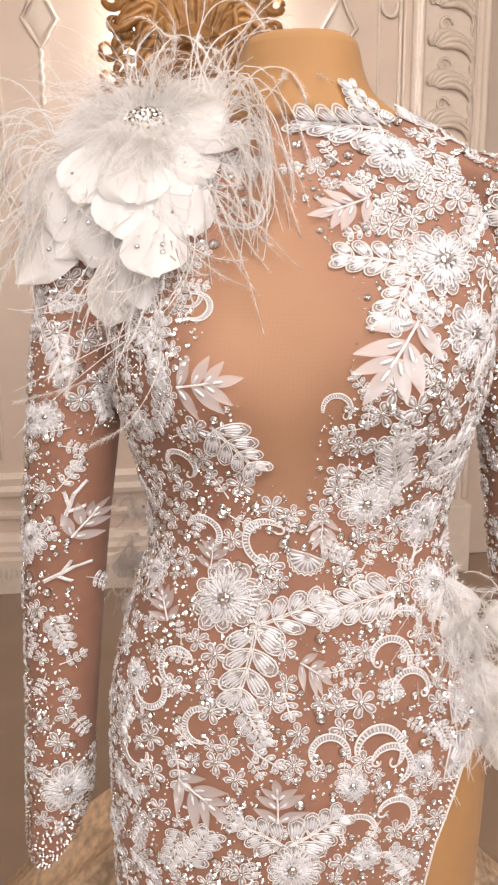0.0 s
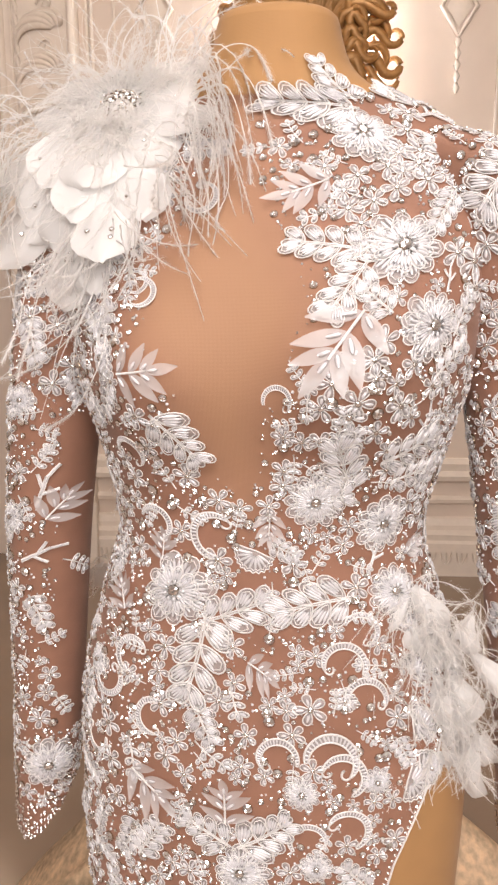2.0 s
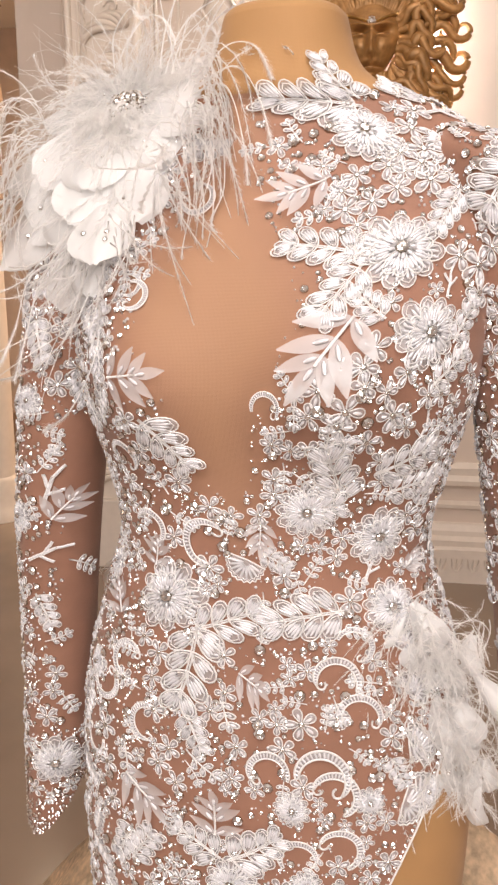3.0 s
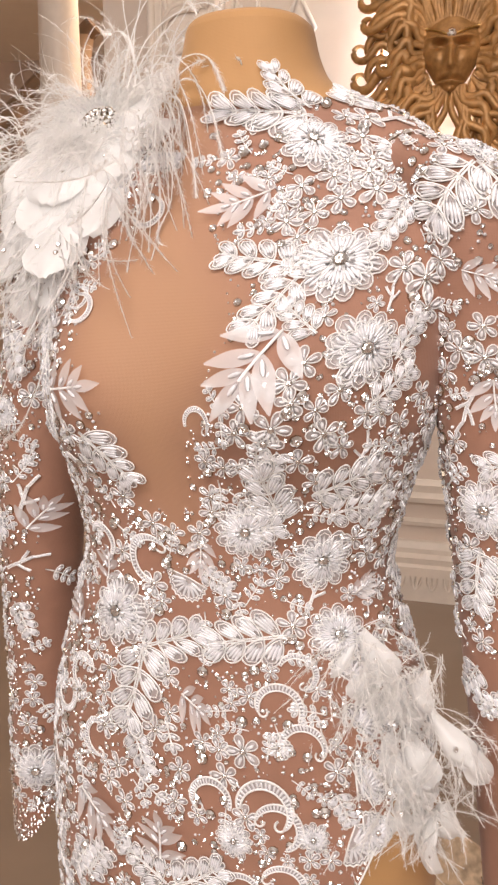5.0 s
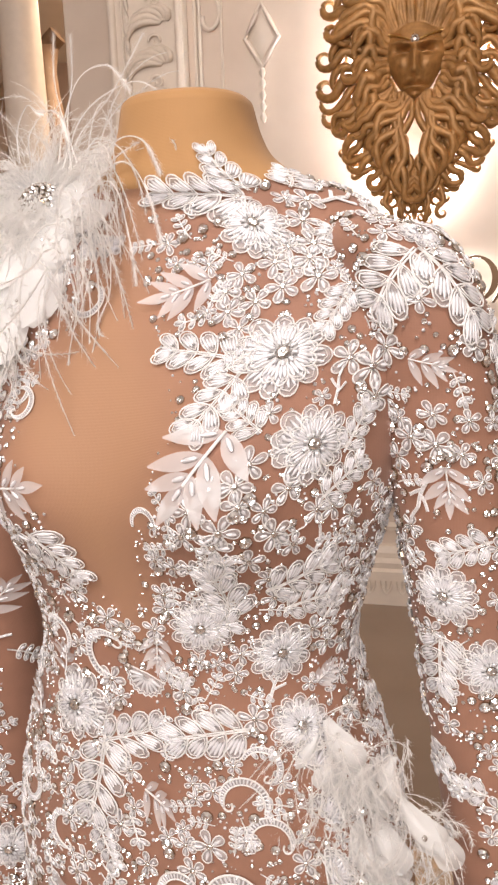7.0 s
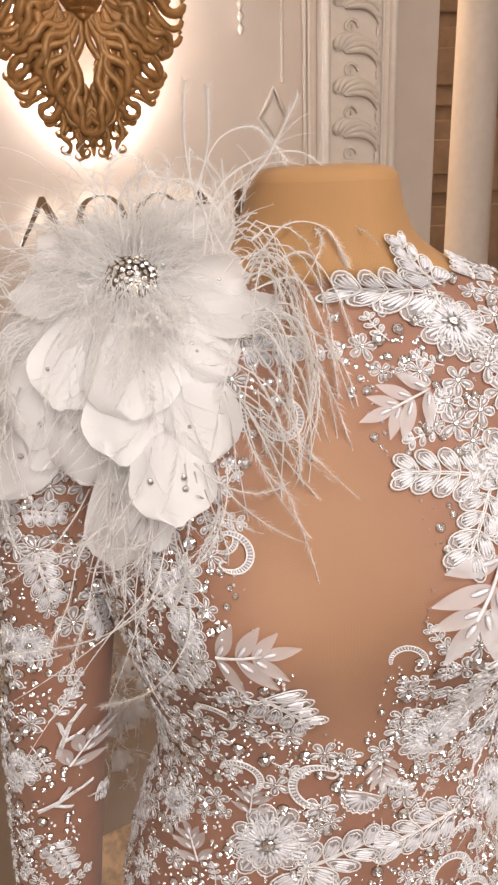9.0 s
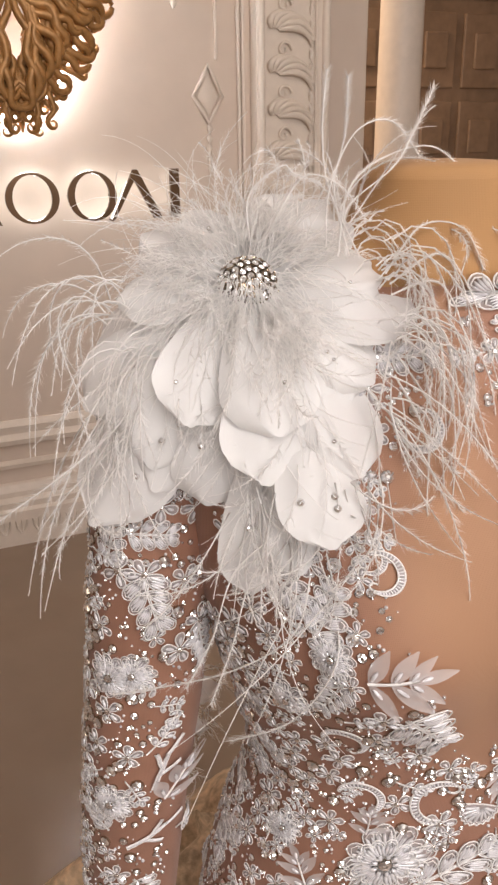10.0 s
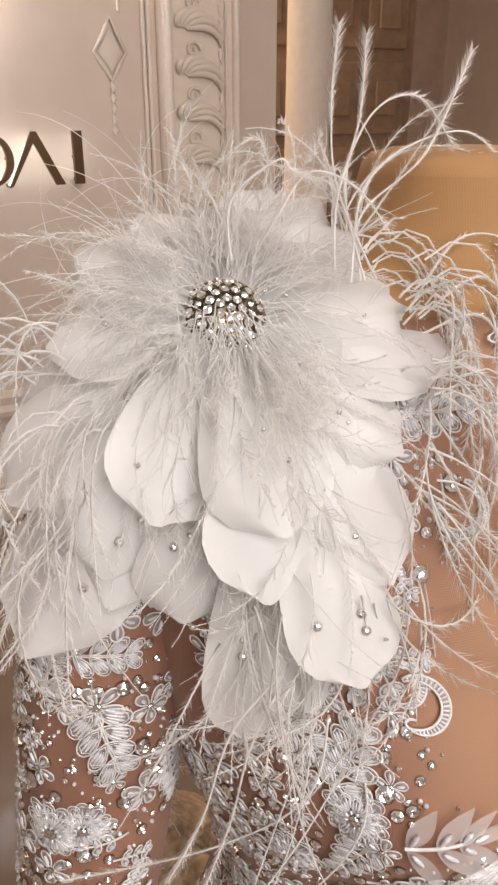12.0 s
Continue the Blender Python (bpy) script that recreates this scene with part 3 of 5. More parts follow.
# ---- the lace train ----
def lace_train():
    verts, faces = [], []
    nu, nv = 90, 36
    for j in range(nv):
        r = j / (nv - 1)
        for i in range(nu):
            a = i * 2 * math.pi / nu
            fold = 1 + 0.05 * math.sin(9 * a + 2) + 0.03 * math.sin(17 * a) * r
            rad = (0.06 + 0.52 * r) * fold
            z = 0.45 * (1 - r**1.7) * (1 + 0.05 * math.sin(5 * a + 1)) + 0.018 * math.sin(14 * a + 6 * r) * r * (1 - r) + 0.006
            verts.append((0.08 + 1.0 * rad * math.cos(a), 1.18 + 0.62 * rad * math.sin(a), z))
    for j in range(nv - 1):
        for i in range(nu):
            faces.append((j * nu + i, j * nu + (i + 1) % nu, (j + 1) * nu + (i + 1) % nu, (j + 1) * nu + i))
    faces.append(tuple(range(nu - 1, -1, -1)))
    root = link_mesh("lace_train", verts, faces, LACE)
    return tagged(root, "champagne beaded lace train heaped on the floor", "train")


lace_train()

# ---- the mannequin ----
def build_mannequin():
    pile = Pile()
    k = len(BODY.r) - 1
    pile.add(*BODY.skin(-math.pi, math.pi, 0, k, 72, 90, 0.0, closed=True))
    rim = BODY.at(np.linspace(-math.pi, math.pi, 72, endpoint=False), float(k))
    mid = rim.mean(0)
    levels = [rim]
    for shrink, up in ((0.97, 0.004), (0.9, 0.007), (0.7, 0.009), (0.35, 0.010)):
        levels.append(mid + (rim - mid) * shrink + np.array((0, 0, up)))
    grid = np.concatenate(levels)
    faces = [(j * 72 + i, j * 72 + (i + 1) % 72, (j + 1) * 72 + (i + 1) % 72, (j + 1) * 72 + i) for j in range(4) for i in range(72)]
    faces.append(tuple(4 * 72 + i for i in range(72)))
    pile.add(grid, faces)
    ob = pile.link("mannequin", SKIN)
    return tagged(ob, "tan jersey-covered dress mannequin with flat-topped neck", "mannequin")


build_mannequin()

# ---- embroidered motifs, flat: u right, v up, h out; slots: 0 cord, 1 bead, 2 stitch, 3 crystal, 4 setting, 5 organza ----
MOTIF_MATS = [CORD, BEAD, STITCH, CRYSTAL, SETTING, ORGANZA]
rnd = random.Random(7)


def drop_outline(length, width, ang, base, n=14, point=0.7):
    t = np.arange(n) * 2 * np.pi / n
    a = length * (1 - np.cos(t)) / 2
    b = width / 2 * np.sin(t) * np.abs(np.sin(t / 2)) ** point
    c, s = math.cos(ang), math.sin(ang)
    return np.stack([base[0] + c * a - s * b, base[1] + s * a + c * b, np.zeros(n)], 1)


def bead_rod(pile, p, q, r, h, slot=1):
    p, q = np.array((*p, h)), np.array((*q, h))
    path = [p, p + (q - p) * 0.2, p + (q - p) * 0.5, p + (q - p) * 0.8, q]
    pile.add(*sweep(path, [r * 0.35, r * 0.9, r, r * 0.9, r * 0.35], 6, up=(0, 0, 1)), slot)


def lobe(pile, length, width, ang, base, h=0.0006, rods=2, cord=0.00046, fill=True, point=0.7, double=False):
    line = drop_outline(length, width, ang, base, 16, point)
    if fill:
        mid = line.mean(0) + (0, 0, h + 0.0009)
        inner = line * 0.94 + line.mean(0) * 0.06 + (0, 0, h * 0.4)
        n = len(line)
        pile.add(np.vstack([inner, mid]), [(i, (i + 1) % n, n) for i in range(n)], 2)
    wob = line + np.array([(0, 0, h + rnd.uniform(0, 0.0003)) for _ in line])
    pile.add(*sweep(wob, cord, 4, True, up=(0, 0, 1)), 0)
    if double:
        pile.add(*sweep(wob[::2] * 0.78 + line.mean(0) * 0.22 + (0, 0, 0.0007), cord * 0.75, 4, True, up=(0, 0, 1)), 0)
    c, s = math.cos(ang), math.sin(ang)
    for k in range(rods):
        off = (k - (rods - 1) / 2) * width * 0.68 / rods
        a0, a1 = length * rnd.uniform(0.22, 0.34), length * rnd.uniform(0.68, 0.84)
        p = (base[0] + c * a0 - s * off * 0.7, base[1] + s * a0 + c * off * 0.7)
        q = (base[0] + c * a1 - s * off, base[1] + s * a1 + c * off)
        bead_rod(pile, p, q, min(0.0011, width * 0.34 / rods), h + 0.0009)


def big_flower(r=0.026):
    p = Pile()
    n = rnd.choice((11, 12, 13))
    for layer, (size, h) in enumerate(((1.0, 0.0006), (0.66, 0.0024))):
        for i in range(n):
            ang = (i + 0.5 * layer) * 2 * math.pi / n + rnd.uniform(-0.09, 0.09)
            length = r * size * rnd.uniform(0.84, 1.05)
            lobe(p, length * 0.9, length * 0.56, ang, (r * 0.1 * math.cos(ang), r * 0.1 * math.sin(ang)), h, 3, fill=True, point=0.9, double=True)
    for i in range(9):
        ang = i * 2 * math.pi / 9
        bead_rod(p, (r * 0.17 * math.cos(ang), r * 0.17 * math.sin(ang)), (r * 0.3 * math.cos(ang), r * 0.3 * math.sin(ang)), 0.0012, 0.0045)
    gem(p, 0, 0, r * 0.14, 0.003)
    return p


def leaf_spray(length=0.04):
    p = Pile()
    bend = rnd.uniform(-0.25, 0.25)
    spine = [(bend * (t**2) * length * 0.5, t * length, 0.001) for t in np.linspace(0, 0.86, 7)]
    for side in (-0.0006, 0.0006):
        p.add(*sweep([(x + side, y, z) for x, y, z in spine], 0.0005, 5, up=(0, 0, 1)), 0)
    pairs = 4
    for k in range(pairs):
        t = 0.08 + 0.72 * k / (pairs - 1)
        base = (bend * t**2 * length * 0.5, t * length)
        size = length * (0.47 - 0.13 * t) * rnd.uniform(0.9, 1.1)
        for s in (-1, 1):
            lobe(p, size, size * 0.60, math.pi / 2 + s * (0.95 - 0.35 * t) - bend * t * 0.6, base, 0.0008 + 0.0004 * k, 4, fill=True, double=True)
    lobe(p, length * 0.3, length * 0.17, math.pi / 2 - bend, (spine[-1][0], spine[-1][1] - length * 0.08), 0.0016, 3)
    return p


def fan_shell(r=0.016):
    p = Pile()
    for i in range(9):
        ang = math.pi * (0.06 + 0.11 * i)
        bead_rod(p, (r * 0.15 * math.cos(ang), r * 0.15 * math.sin(ang)), (r * 0.85 * math.cos(ang), r * 0.85 * math.sin(ang)), 0.0013, 0.0014)
    rim = [(r * (1 + 0.06 * math.cos(i * 3.1)) * math.cos(a), r * (1 + 0.06 * math.cos(i * 3.1)) * math.sin(a), 0.0008) for i, a in enumerate(np.linspace(-0.1, math.pi + 0.1, 24))]
    rim += [(0, -r * 0.15, 0.0008)]
    p.add(*sweep(rim, 0.0006, 5, True, up=(0, 0, 1)), 0)
    p.add(*sweep([(0.86 * x, 0.86 * y, z) for x, y, z in rim], 0.0004, 5, True, up=(0, 0, 1)), 0)
    base = np.array(rim) * (0.97, 0.97, 0.4)
    p.add(np.vstack([base, (0, r * 0.4, 0.0012)]), [(i, (i + 1) % len(base), len(base)) for i in range(len(base))], 2)
    return p


def small_flower(r=0.011):
    p = Pile()
    turn = rnd.uniform(0, 6.28)
    for i in range(5):
        ang = turn + i * 2 * math.pi / 5 + rnd.uniform(-0.08, 0.08)
        lobe(p, r * rnd.uniform(0.86, 1.0), r * 0.72, ang, (r * 0.08 * math.cos(ang), r * 0.08 * math.sin(ang)), 0.0007, 1, point=1.1)
    gem(p, 0, 0, r * 0.17, 0.0012)
    return p


def loop_sprig(length=0.024):
    p = Pile()
    bend = rnd.uniform(-0.5, 0.5)
    spine = [(bend * t**2 * length * 0.5, t * length, 0.0007) for t in np.linspace(0, 0.8, 6)]
    p.add(*sweep(spine, 0.00055, 5, up=(0, 0, 1)), 0)
    for k, t in enumerate((0.3, 0.55, 0.8)):
        base = (bend * t**2 * length * 0.5, t * length)
        for s in (-1, 1):
            lobe(p, length * 0.27, length * 0.17, math.pi / 2 + s * 1.0 - bend * t, base, 0.0007, 1)
    lobe(p, length * 0.28, length * 0.17, math.pi / 2 - bend, spine[-1][:2], 0.0007, 1)
    return p


def organza_leaf(length=0.034):
    """A spray of pointed sheer leaves along a beaded stem, each with a drop bead at its root."""
    p = Pile()
    bend = rnd.uniform(-0.12, 0.12)
    p.add(*sweep([(bend * t * t * length * 0.4, t * length * 0.66, 0.0022) for t in np.linspace(0, 1, 6)], 0.0007, 5, up=(0, 0, 1)), 0)
    for f, side, size in ((0.02, -1, 0.60), (0.02, 1, 0.60), (0.30, -1, 0.62), (0.30, 1, 0.62), (0.52, -1, 0.52), (0.52, 1, 0.5), (0.62, 0, 0.50)):
        ang = math.pi / 2 - side * (0.95 - 0.55 * f) + rnd.uniform(-0.07, 0.07)
        ln = length * size * rnd.uniform(0.92, 1.08)
        wd = ln * 0.35
        bx, by = bend * f * f * length * 0.4, f * length
        c, s = math.cos(ang), math.sin(ang)
        verts, faces = [], []
        for i, t in enumerate(np.linspace(0.0, 1, 9)):
            half = wd / 2 * math.sin(math.pi * t**0.85) ** 0.85 if 0 < t < 1 else 0.0003
            for k in (-1, 0, 1):
                a, b = t * ln, k * half
                verts.append((bx + c * a - s * b, by + s * a + c * b, 0.0015 + 0.004 * t * t * length / 0.034 + abs(k) * 0.0007 + f * 0.0006))
        for i in range(8):
            for k in range(2):
                a = i * 3 + k
                faces.append((a, a + 1, a + 4, a + 3))
        p.add(verts, faces, 5)
        bead_rod(p, (bx + c * ln * 0.12, by + s * ln * 0.12), (bx + c * ln * 0.40, by + s * ln * 0.40), 0.0010, 0.0030)
    return p


def scroll(r=0.016):
    p = Pile()
    a = np.linspace(-0.6, 3.3, 26)
    t = np.linspace(0, 1, 26)
    wide = r * 0.27 * np.sin(np.pi * np.clip(t * 0.92 + 0.06, 0, 1)) ** 0.6
    mid = r * (0.80 + 0.10 * np.cos(a))
    outer = np.stack([(mid + wide / 2) * np.cos(a), (mid + wide / 2) * np.sin(a), np.full(26, 0.0009)], 1)
    inner = np.stack([(mid - wide / 2) * np.cos(a), (mid - wide / 2) * np.sin(a), np.full(26, 0.0009)], 1)
    p.add(*sweep(np.vstack([outer, inner[::-1]]), 0.0006, 5, True, up=(0, 0, 1)), 0)
    band = np.vstack([outer, inner])
    p.add(band, [(i, i + 1, 27 + i, 26 + i) for i in range(25)], 2)
    for i in range(1, 25):
        bead_rod(p, outer[i][:2] * 0.97 + inner[i][:2] * 0.03, inner[i][:2] * 0.9 + outer[i][:2] * 0.1, 0.0006, 0.0012)
    curl = [(mid[-1] * math.cos(3.3) + r * 0.16 * (1 - math.cos(x)), mid[-1] * math.sin(3.3) - r * 0.2 * math.sin(x), 0.0009) for x in np.linspace(0, 3.6, 9)]
    p.add(*sweep(curl, 0.0007, 5, up=(0, 0, 1)), 0)
    return p


def coral_branch(length=0.04):
    p = Pile()
    def limb(x, y, ang, ln, r, depth):
        pts = []
        for i in range(6):
            pts.append((x, y, 0.0009))
            x, y, ang = x + math.cos(ang) * ln / 5, y + math.sin(ang) * ln / 5, ang + rnd.uniform(-0.16, 0.16)
        for s in (-1, 1):
            p.add(*sweep([(q[0] + s * r * math.sin(ang), q[1] - s * r * math.cos(ang), q[2]) for q in pts], 0.0005, 5, up=(0, 0, 1)), 0)
        for i in range(5):
            bead_rod(p, pts[i][:2], pts[i + 1][:2], 0.0007, 0.0011)
        if depth:
            for f, turn in ((2, 0.7), (3, -0.75), (5, 0.35)):
                limb(pts[f][0], pts[f][1], ang + turn, ln * 0.5, r * 0.8, depth - 1)
    limb(0, 0, math.pi / 2, length * 0.6, 0.0009, 1)
    return p


KINDS = {"F": ("flower_applique", big_flower, 0.026, 3), "S": ("leaf_applique", leaf_spray, 0.04, 4), "N": ("shell_applique", fan_shell, 0.016, 2),
         "s": ("blossom_applique", small_flower, 0.011, 5), "v": ("sprig_applique", loop_sprig, 0.024, 4), "O": ("organza_leaf", organza_leaf, 0.034, 3),
         "C": ("scroll_applique", scroll, 0.016, 3), "B": ("branch_applique", coral_branch, 0.04, 3)}
STOCK = {k: [(p.verts(), p.f, p.s) for p in (make(size) for _ in range(count))] for k, (_, make, size, count) in KINDS.items()}
REACH = {"F": 0.85, "S": 0.40, "N": 0.85, "s": 0.78, "v": 0.36, "O": 0.42, "C": 0.55, "B": 0.34}


class Taken:
    """Places and radii of what is sewn on already."""

    def __init__(self):
        self.p, self.r, self.n = np.zeros((9000, 3)), np.zeros(9000), 0

    def append(self, spot):
        self.p[self.n], self.r[self.n] = spot
        self.n += 1


taken = Taken()


def sew(kind, surf, th, w, turn, size, parent, mark=True):
    """Sews one motif of that size (radius or length) on."""
    name, _, base, _ = KINDS[kind]
    verts, faces, slots = rnd.choice(STOCK[kind])
    k = size / base
    local = verts * (k, k * rnd.choice((1, 1)), min(1.15, max(k, 0.8)))
    if rnd.random() < 0.5 and kind != "F":
        local = local * (-1, 1, 1)
        faces = [f[::-1] for f in faces]
    laid = surf.lay(local, th, w, turn, 0.0012 + rnd.uniform(0, 0.0012))
    ob = link_mesh(name, laid, faces, MOTIF_MATS, parent, slots)
    if mark:
        mid = laid.mean(0)
        taken.append((mid, size * REACH[kind]))
    return ob

# ---- the gown ----
gown = tagged(new("evening_gown"), "sheer nude evening gown covered in white beaded lace, on the mannequin", "dress")
BARE = [(-0.16, 12.05), (-0.29, 11.08), (-0.43, 10.25), (-0.45, 9.44), (-0.26, 8.77), (-0.17, 8.02), (-0.01, 7.66), (0.06, 8.07), (0.08, 8.6), (0.18, 9.1),
        (0.25, 9.95), (0.14, 10.63), (0.05, 11.25), (-0.05, 12.33), (-0.02, 14.35), (-0.37, 14.43)]


BARE_LINE = [(x0 + (x1 - x0) * f / 4, y0 + (y1 - y0) * f / 4) for (x0, y0), (x1, y1) in zip(BARE, BARE[1:] + BARE[:1]) for f in range(4)]


def bare(th, w):
    """Whether a place on the body lies in the open front of the bodice."""
    inside = False
    for (x0, y0), (x1, y1) in zip(BARE, BARE[1:] + BARE[:1]):
        if (y0 > w) != (y1 > w) and th < (x1 - x0) * (w - y0) / (y1 - y0) + x0:
            inside = not inside
    return inside


def cover(th, w):
    """0 in the open front, 1 on the lined cloth, soft between."""
    if abs(th) > 0.9 or w < 7:
        return 1.0
    near = min(math.hypot((th - x) / 0.14, (w - y) / 0.75) for x, y in BARE_LINE)
    return 0.5 - 0.5 * min(1, near) if bare(th, w) else 0.5 + 0.5 * min(1, near)


def slit_edge(w):
    """How far round the skirt reaches at the ring w: the slit opens below the hip."""
    return np.interp(w, [0, 3.44, 3.71, 4.2, 4.9, 5.3], [0.4, 0.63, 0.68, 0.84, 1.05, 2.9])


def cloth(name, surf, left, right, low, high, nt, nw, lift, mat, label=""):
    """A sheet over a surface whose borders are functions: left, right of w; low, high of th at the ends."""
    verts, faces = [], []
    for j in range(nw):
        f = j / (nw - 1)
        for i in range(nt):
            g = i / (nt - 1)
            w = low + (high - low) * f if not callable(low) else 0
            if callable(low):
                th = left + (right - left) * g
                w = low(th) + (high - low(th)) * f
            else:
                a, b = (left(w) if callable(left) else left), (right(w) if callable(right) else right)
                th = a + (b - a) * g
            verts.append((th, w))
    grid = np.array(verts)
    p = surf.at(grid[:, 0], grid[:, 1], lift)
    for j in range(nw - 1):
        for i in range(nt - 1):
            a = j * nt + i
            faces.append((a, a + 1, a + nt + 1, a + nt))
    ob = link_mesh(name, p, faces, mat, gown)
    layer = ob.data.attributes.new("layer", "FLOAT", "POINT")
    layer.data.foreach_set("value", np.array([cover(a, b) if surf is BODY else 1.0 for a, b in grid]))
    return tagged(ob, label)


cloth("skirt", BODY, -math.pi, lambda w: min(math.pi, float(slit_edge(w))), 0.2, 5.25, 120, 80, 0.0016, TULLE, "nude tulle skirt with a high side slit")
cloth("bodice", BODY, -math.pi, math.pi, 5.25, 14.6, 140, 118, 0.0016, TULLE, "nude tulle bodice with illusion front")


def cuff_a(th):
    return 0.03 + 1.2 * abs(math.sin((th + 0.45) / 2)) ** 1.2


def cuff_b(th):
    return 0.03 + 1.2 * abs(math.sin((th - 0.3) / 2)) ** 1.2


for arm, cuff in ((ARM_A, cuff_a), (ARM_B, cuff_b)):
    cloth("sleeve", arm, -math.pi, math.pi, cuff, len(arm.r) - 1.0, 40, 60, 0.0012, TULLE, "long fitted tulle sleeve with pointed cuff")


def sewn(kind, surf, rows):
    for th, w, turn, size in rows:
        sew(kind, surf, th, w, turn, size, gown)

# ---- where the motifs are sewn: round the body, up the rings, turn, size ----
sewn("B", ARM_A, [(-0.03, 3.31, -0.2, 0.054), (-0.41, 2.87, -1.0, 0.05)])
sewn("F", ARM_A, [(0.28, 1.24, 0.0, 0.028), (-0.89, 4.26, 0.1, 0.018), (-0.74, 3.19, 0.0, 0.017), (-0.53, 4.3, 0.0, 0.015)])
sewn("O", ARM_A, [(0.17, 3.21, -0.6, 0.043)])
sewn("S", ARM_A, [(-0.26, 2.66, -2.6, 0.036), (-0.45, 5.02, -2.9, 0.035), (0.5, 4.56, -2.7, 0.03)])
sewn("v", ARM_A, [(0.57, 2.88, -1.9, 0.031), (-0.21, 3.65, -0.7, 0.029), (0.37, 2.02, -2.7, 0.032), (-0.35, 2.32, -3.3, 0.026)])
sewn("B", ARM_B, [(-0.29, 4.6, -3.6, 0.039)])
sewn("F", ARM_B, [(-0.33, 4.01, -0.1, 0.023), (0.27, 3.67, -0.1, 0.023)])
sewn("O", ARM_B, [(-0.25, 5.39, -1.9, 0.025), (-0.01, 4.66, -3.2, 0.03)])
sewn("S", ARM_B, [(0.39, 6.78, -4.1, 0.051), (0.44, 6.79, -2.7, 0.047), (-0.47, 3.82, -3.4, 0.046), (0.56, 4.27, -4.5, 0.036), (-0.73, 3.26, -3.7, 0.032)])
sewn("s", ARM_B, [(-0.54, 5.5, -1.6, 0.011), (0.11, 6.05, -1.6, 0.009)])
sewn("v", ARM_B, [(0.29, 5.29, -2.8, 0.022), (-0.42, 5.8, 1.5, 0.024), (-0.35, 3.17, -3.5, 0.028), (-0.77, 2.84, -3.8, 0.025)])
sewn("B", BODY, [(0.72, 6.81, -0.4, 0.036), (0.91, 10.08, 0.0, 0.029), (0.92, 8.47, -0.2, 0.033), (0.93, 13.52, -1.4, 0.045)])
sewn("C", BODY, [(-0.17, 7.26, 1.0, 0.021), (-0.65, 8.21, -0.7, 0.016), (-0.59, 7.26, -1.0, 0.017), (-0.65, 5.64, 0.8, 0.019), (-0.83, 5.31, -2.3, 0.019), (-0.46, 5.01, 1.6, 0.019), (0.45, 5.79, 0.1, 0.02), (0.58, 5.43, -0.3, 0.019), (0.11, 4.78, 0.4, 0.019), (0.37, 4.78, -0.6, 0.024), (0.59, 6.13, -1.1, 0.016), (0.25, 3.93, 0.0, 0.018), (0.42, 4.05, -0.5, 0.02), (0.14, 8.87, -0.4, 0.013), (-0.48, 10.21, -1.3, 0.011), (-0.22, 11.48, -2.7, 0.015), (-0.45, 10.04, -1.9, 0.014), (-0.95, 4.52, -3.6, 0.017), (0.4, 4.63, -0.5, 0.021)])
sewn("F", BODY, [(0.46, 12.93, -0.5, 0.027), (0.62, 10.67, 0.0, 0.032), (0.83, 9.68, 0.1, 0.028), (-0.41, 6.49, 0.1, 0.032), (0.81, 7.41, 0.1, 0.024), (0.89, 6.52, -0.2, 0.024), (0.34, 7.77, -0.0, 0.024), (-0.03, 3.63, 0.0, 0.026), (0.93, 4.6, -0.1, 0.014)])
sewn("N", BODY, [(0.88, 5.07, -1.2, 0.017), (0.87, 4.6, -1.5, 0.017), (0.89, 6.09, -0.7, 0.016), (0.9, 5.64, -1.0, 0.016), (0.85, 5.14, -1.6, 0.016), (0.78, 4.5, -1.9, 0.017), (0.03, 7.03, -3.5, 0.015)])
sewn("O", BODY, [(0.26, 11.74, -4.3, 0.04), (-0.55, 9.12, -1.45, 0.042), (0.0, 5.79, -2.0, 0.037), (-0.09, 4.03, -0.0, 0.044), (-0.59, 4.37, -2.2, 0.045), (-0.54, 6.81, -0.1, 0.029), (0.1, 7.58, -3.1, 0.026), (-0.79, 6.09, 0.5, 0.034), (1.07, 6.92, -1.2, 0.02), (1.08, 6.92, -0.9, 0.021)])
sewn("S", BODY, [(0.44, 10.61, 1.3, 0.049), (0.46, 10.46, -3.6, 0.045), (0.52, 7.89, 0.2, 0.043), (0.79, 7.98, -1.3, 0.04), (0.25, 7.7, -1.2, 0.039), (-0.41, 8.72, -2.5, 0.049), (-0.23, 6.16, -1.2, 0.054), (-0.21, 6.2, -3.2, 0.065), (0.56, 6.52, -4.6, 0.052), (-0.23, 5.28, -2.8, 0.034), (-0.07, 3.82, 1.1, 0.049), (-0.04, 3.82, -1.0, 0.054), (-0.56, 3.56, -0.5, 0.044), (-0.56, 3.84, -3.5, 0.038), (-0.73, 9.4, -0.6, 0.037), (-1.04, 5.11, -3.4, 0.034), (0.1, 7.19, -2.1, 0.026), (1.34, 9.85, -1.5, 0.04), (1.0, 9.55, -0.5, 0.035), (0.91, 9.1, -0.9, 0.039), (0.43, 8.26, -0.2, 0.033), (0.69, 8.23, -1.2, 0.047)])
sewn("S", BODY, [(1.08, 7.73, -0.4, 0.031)])
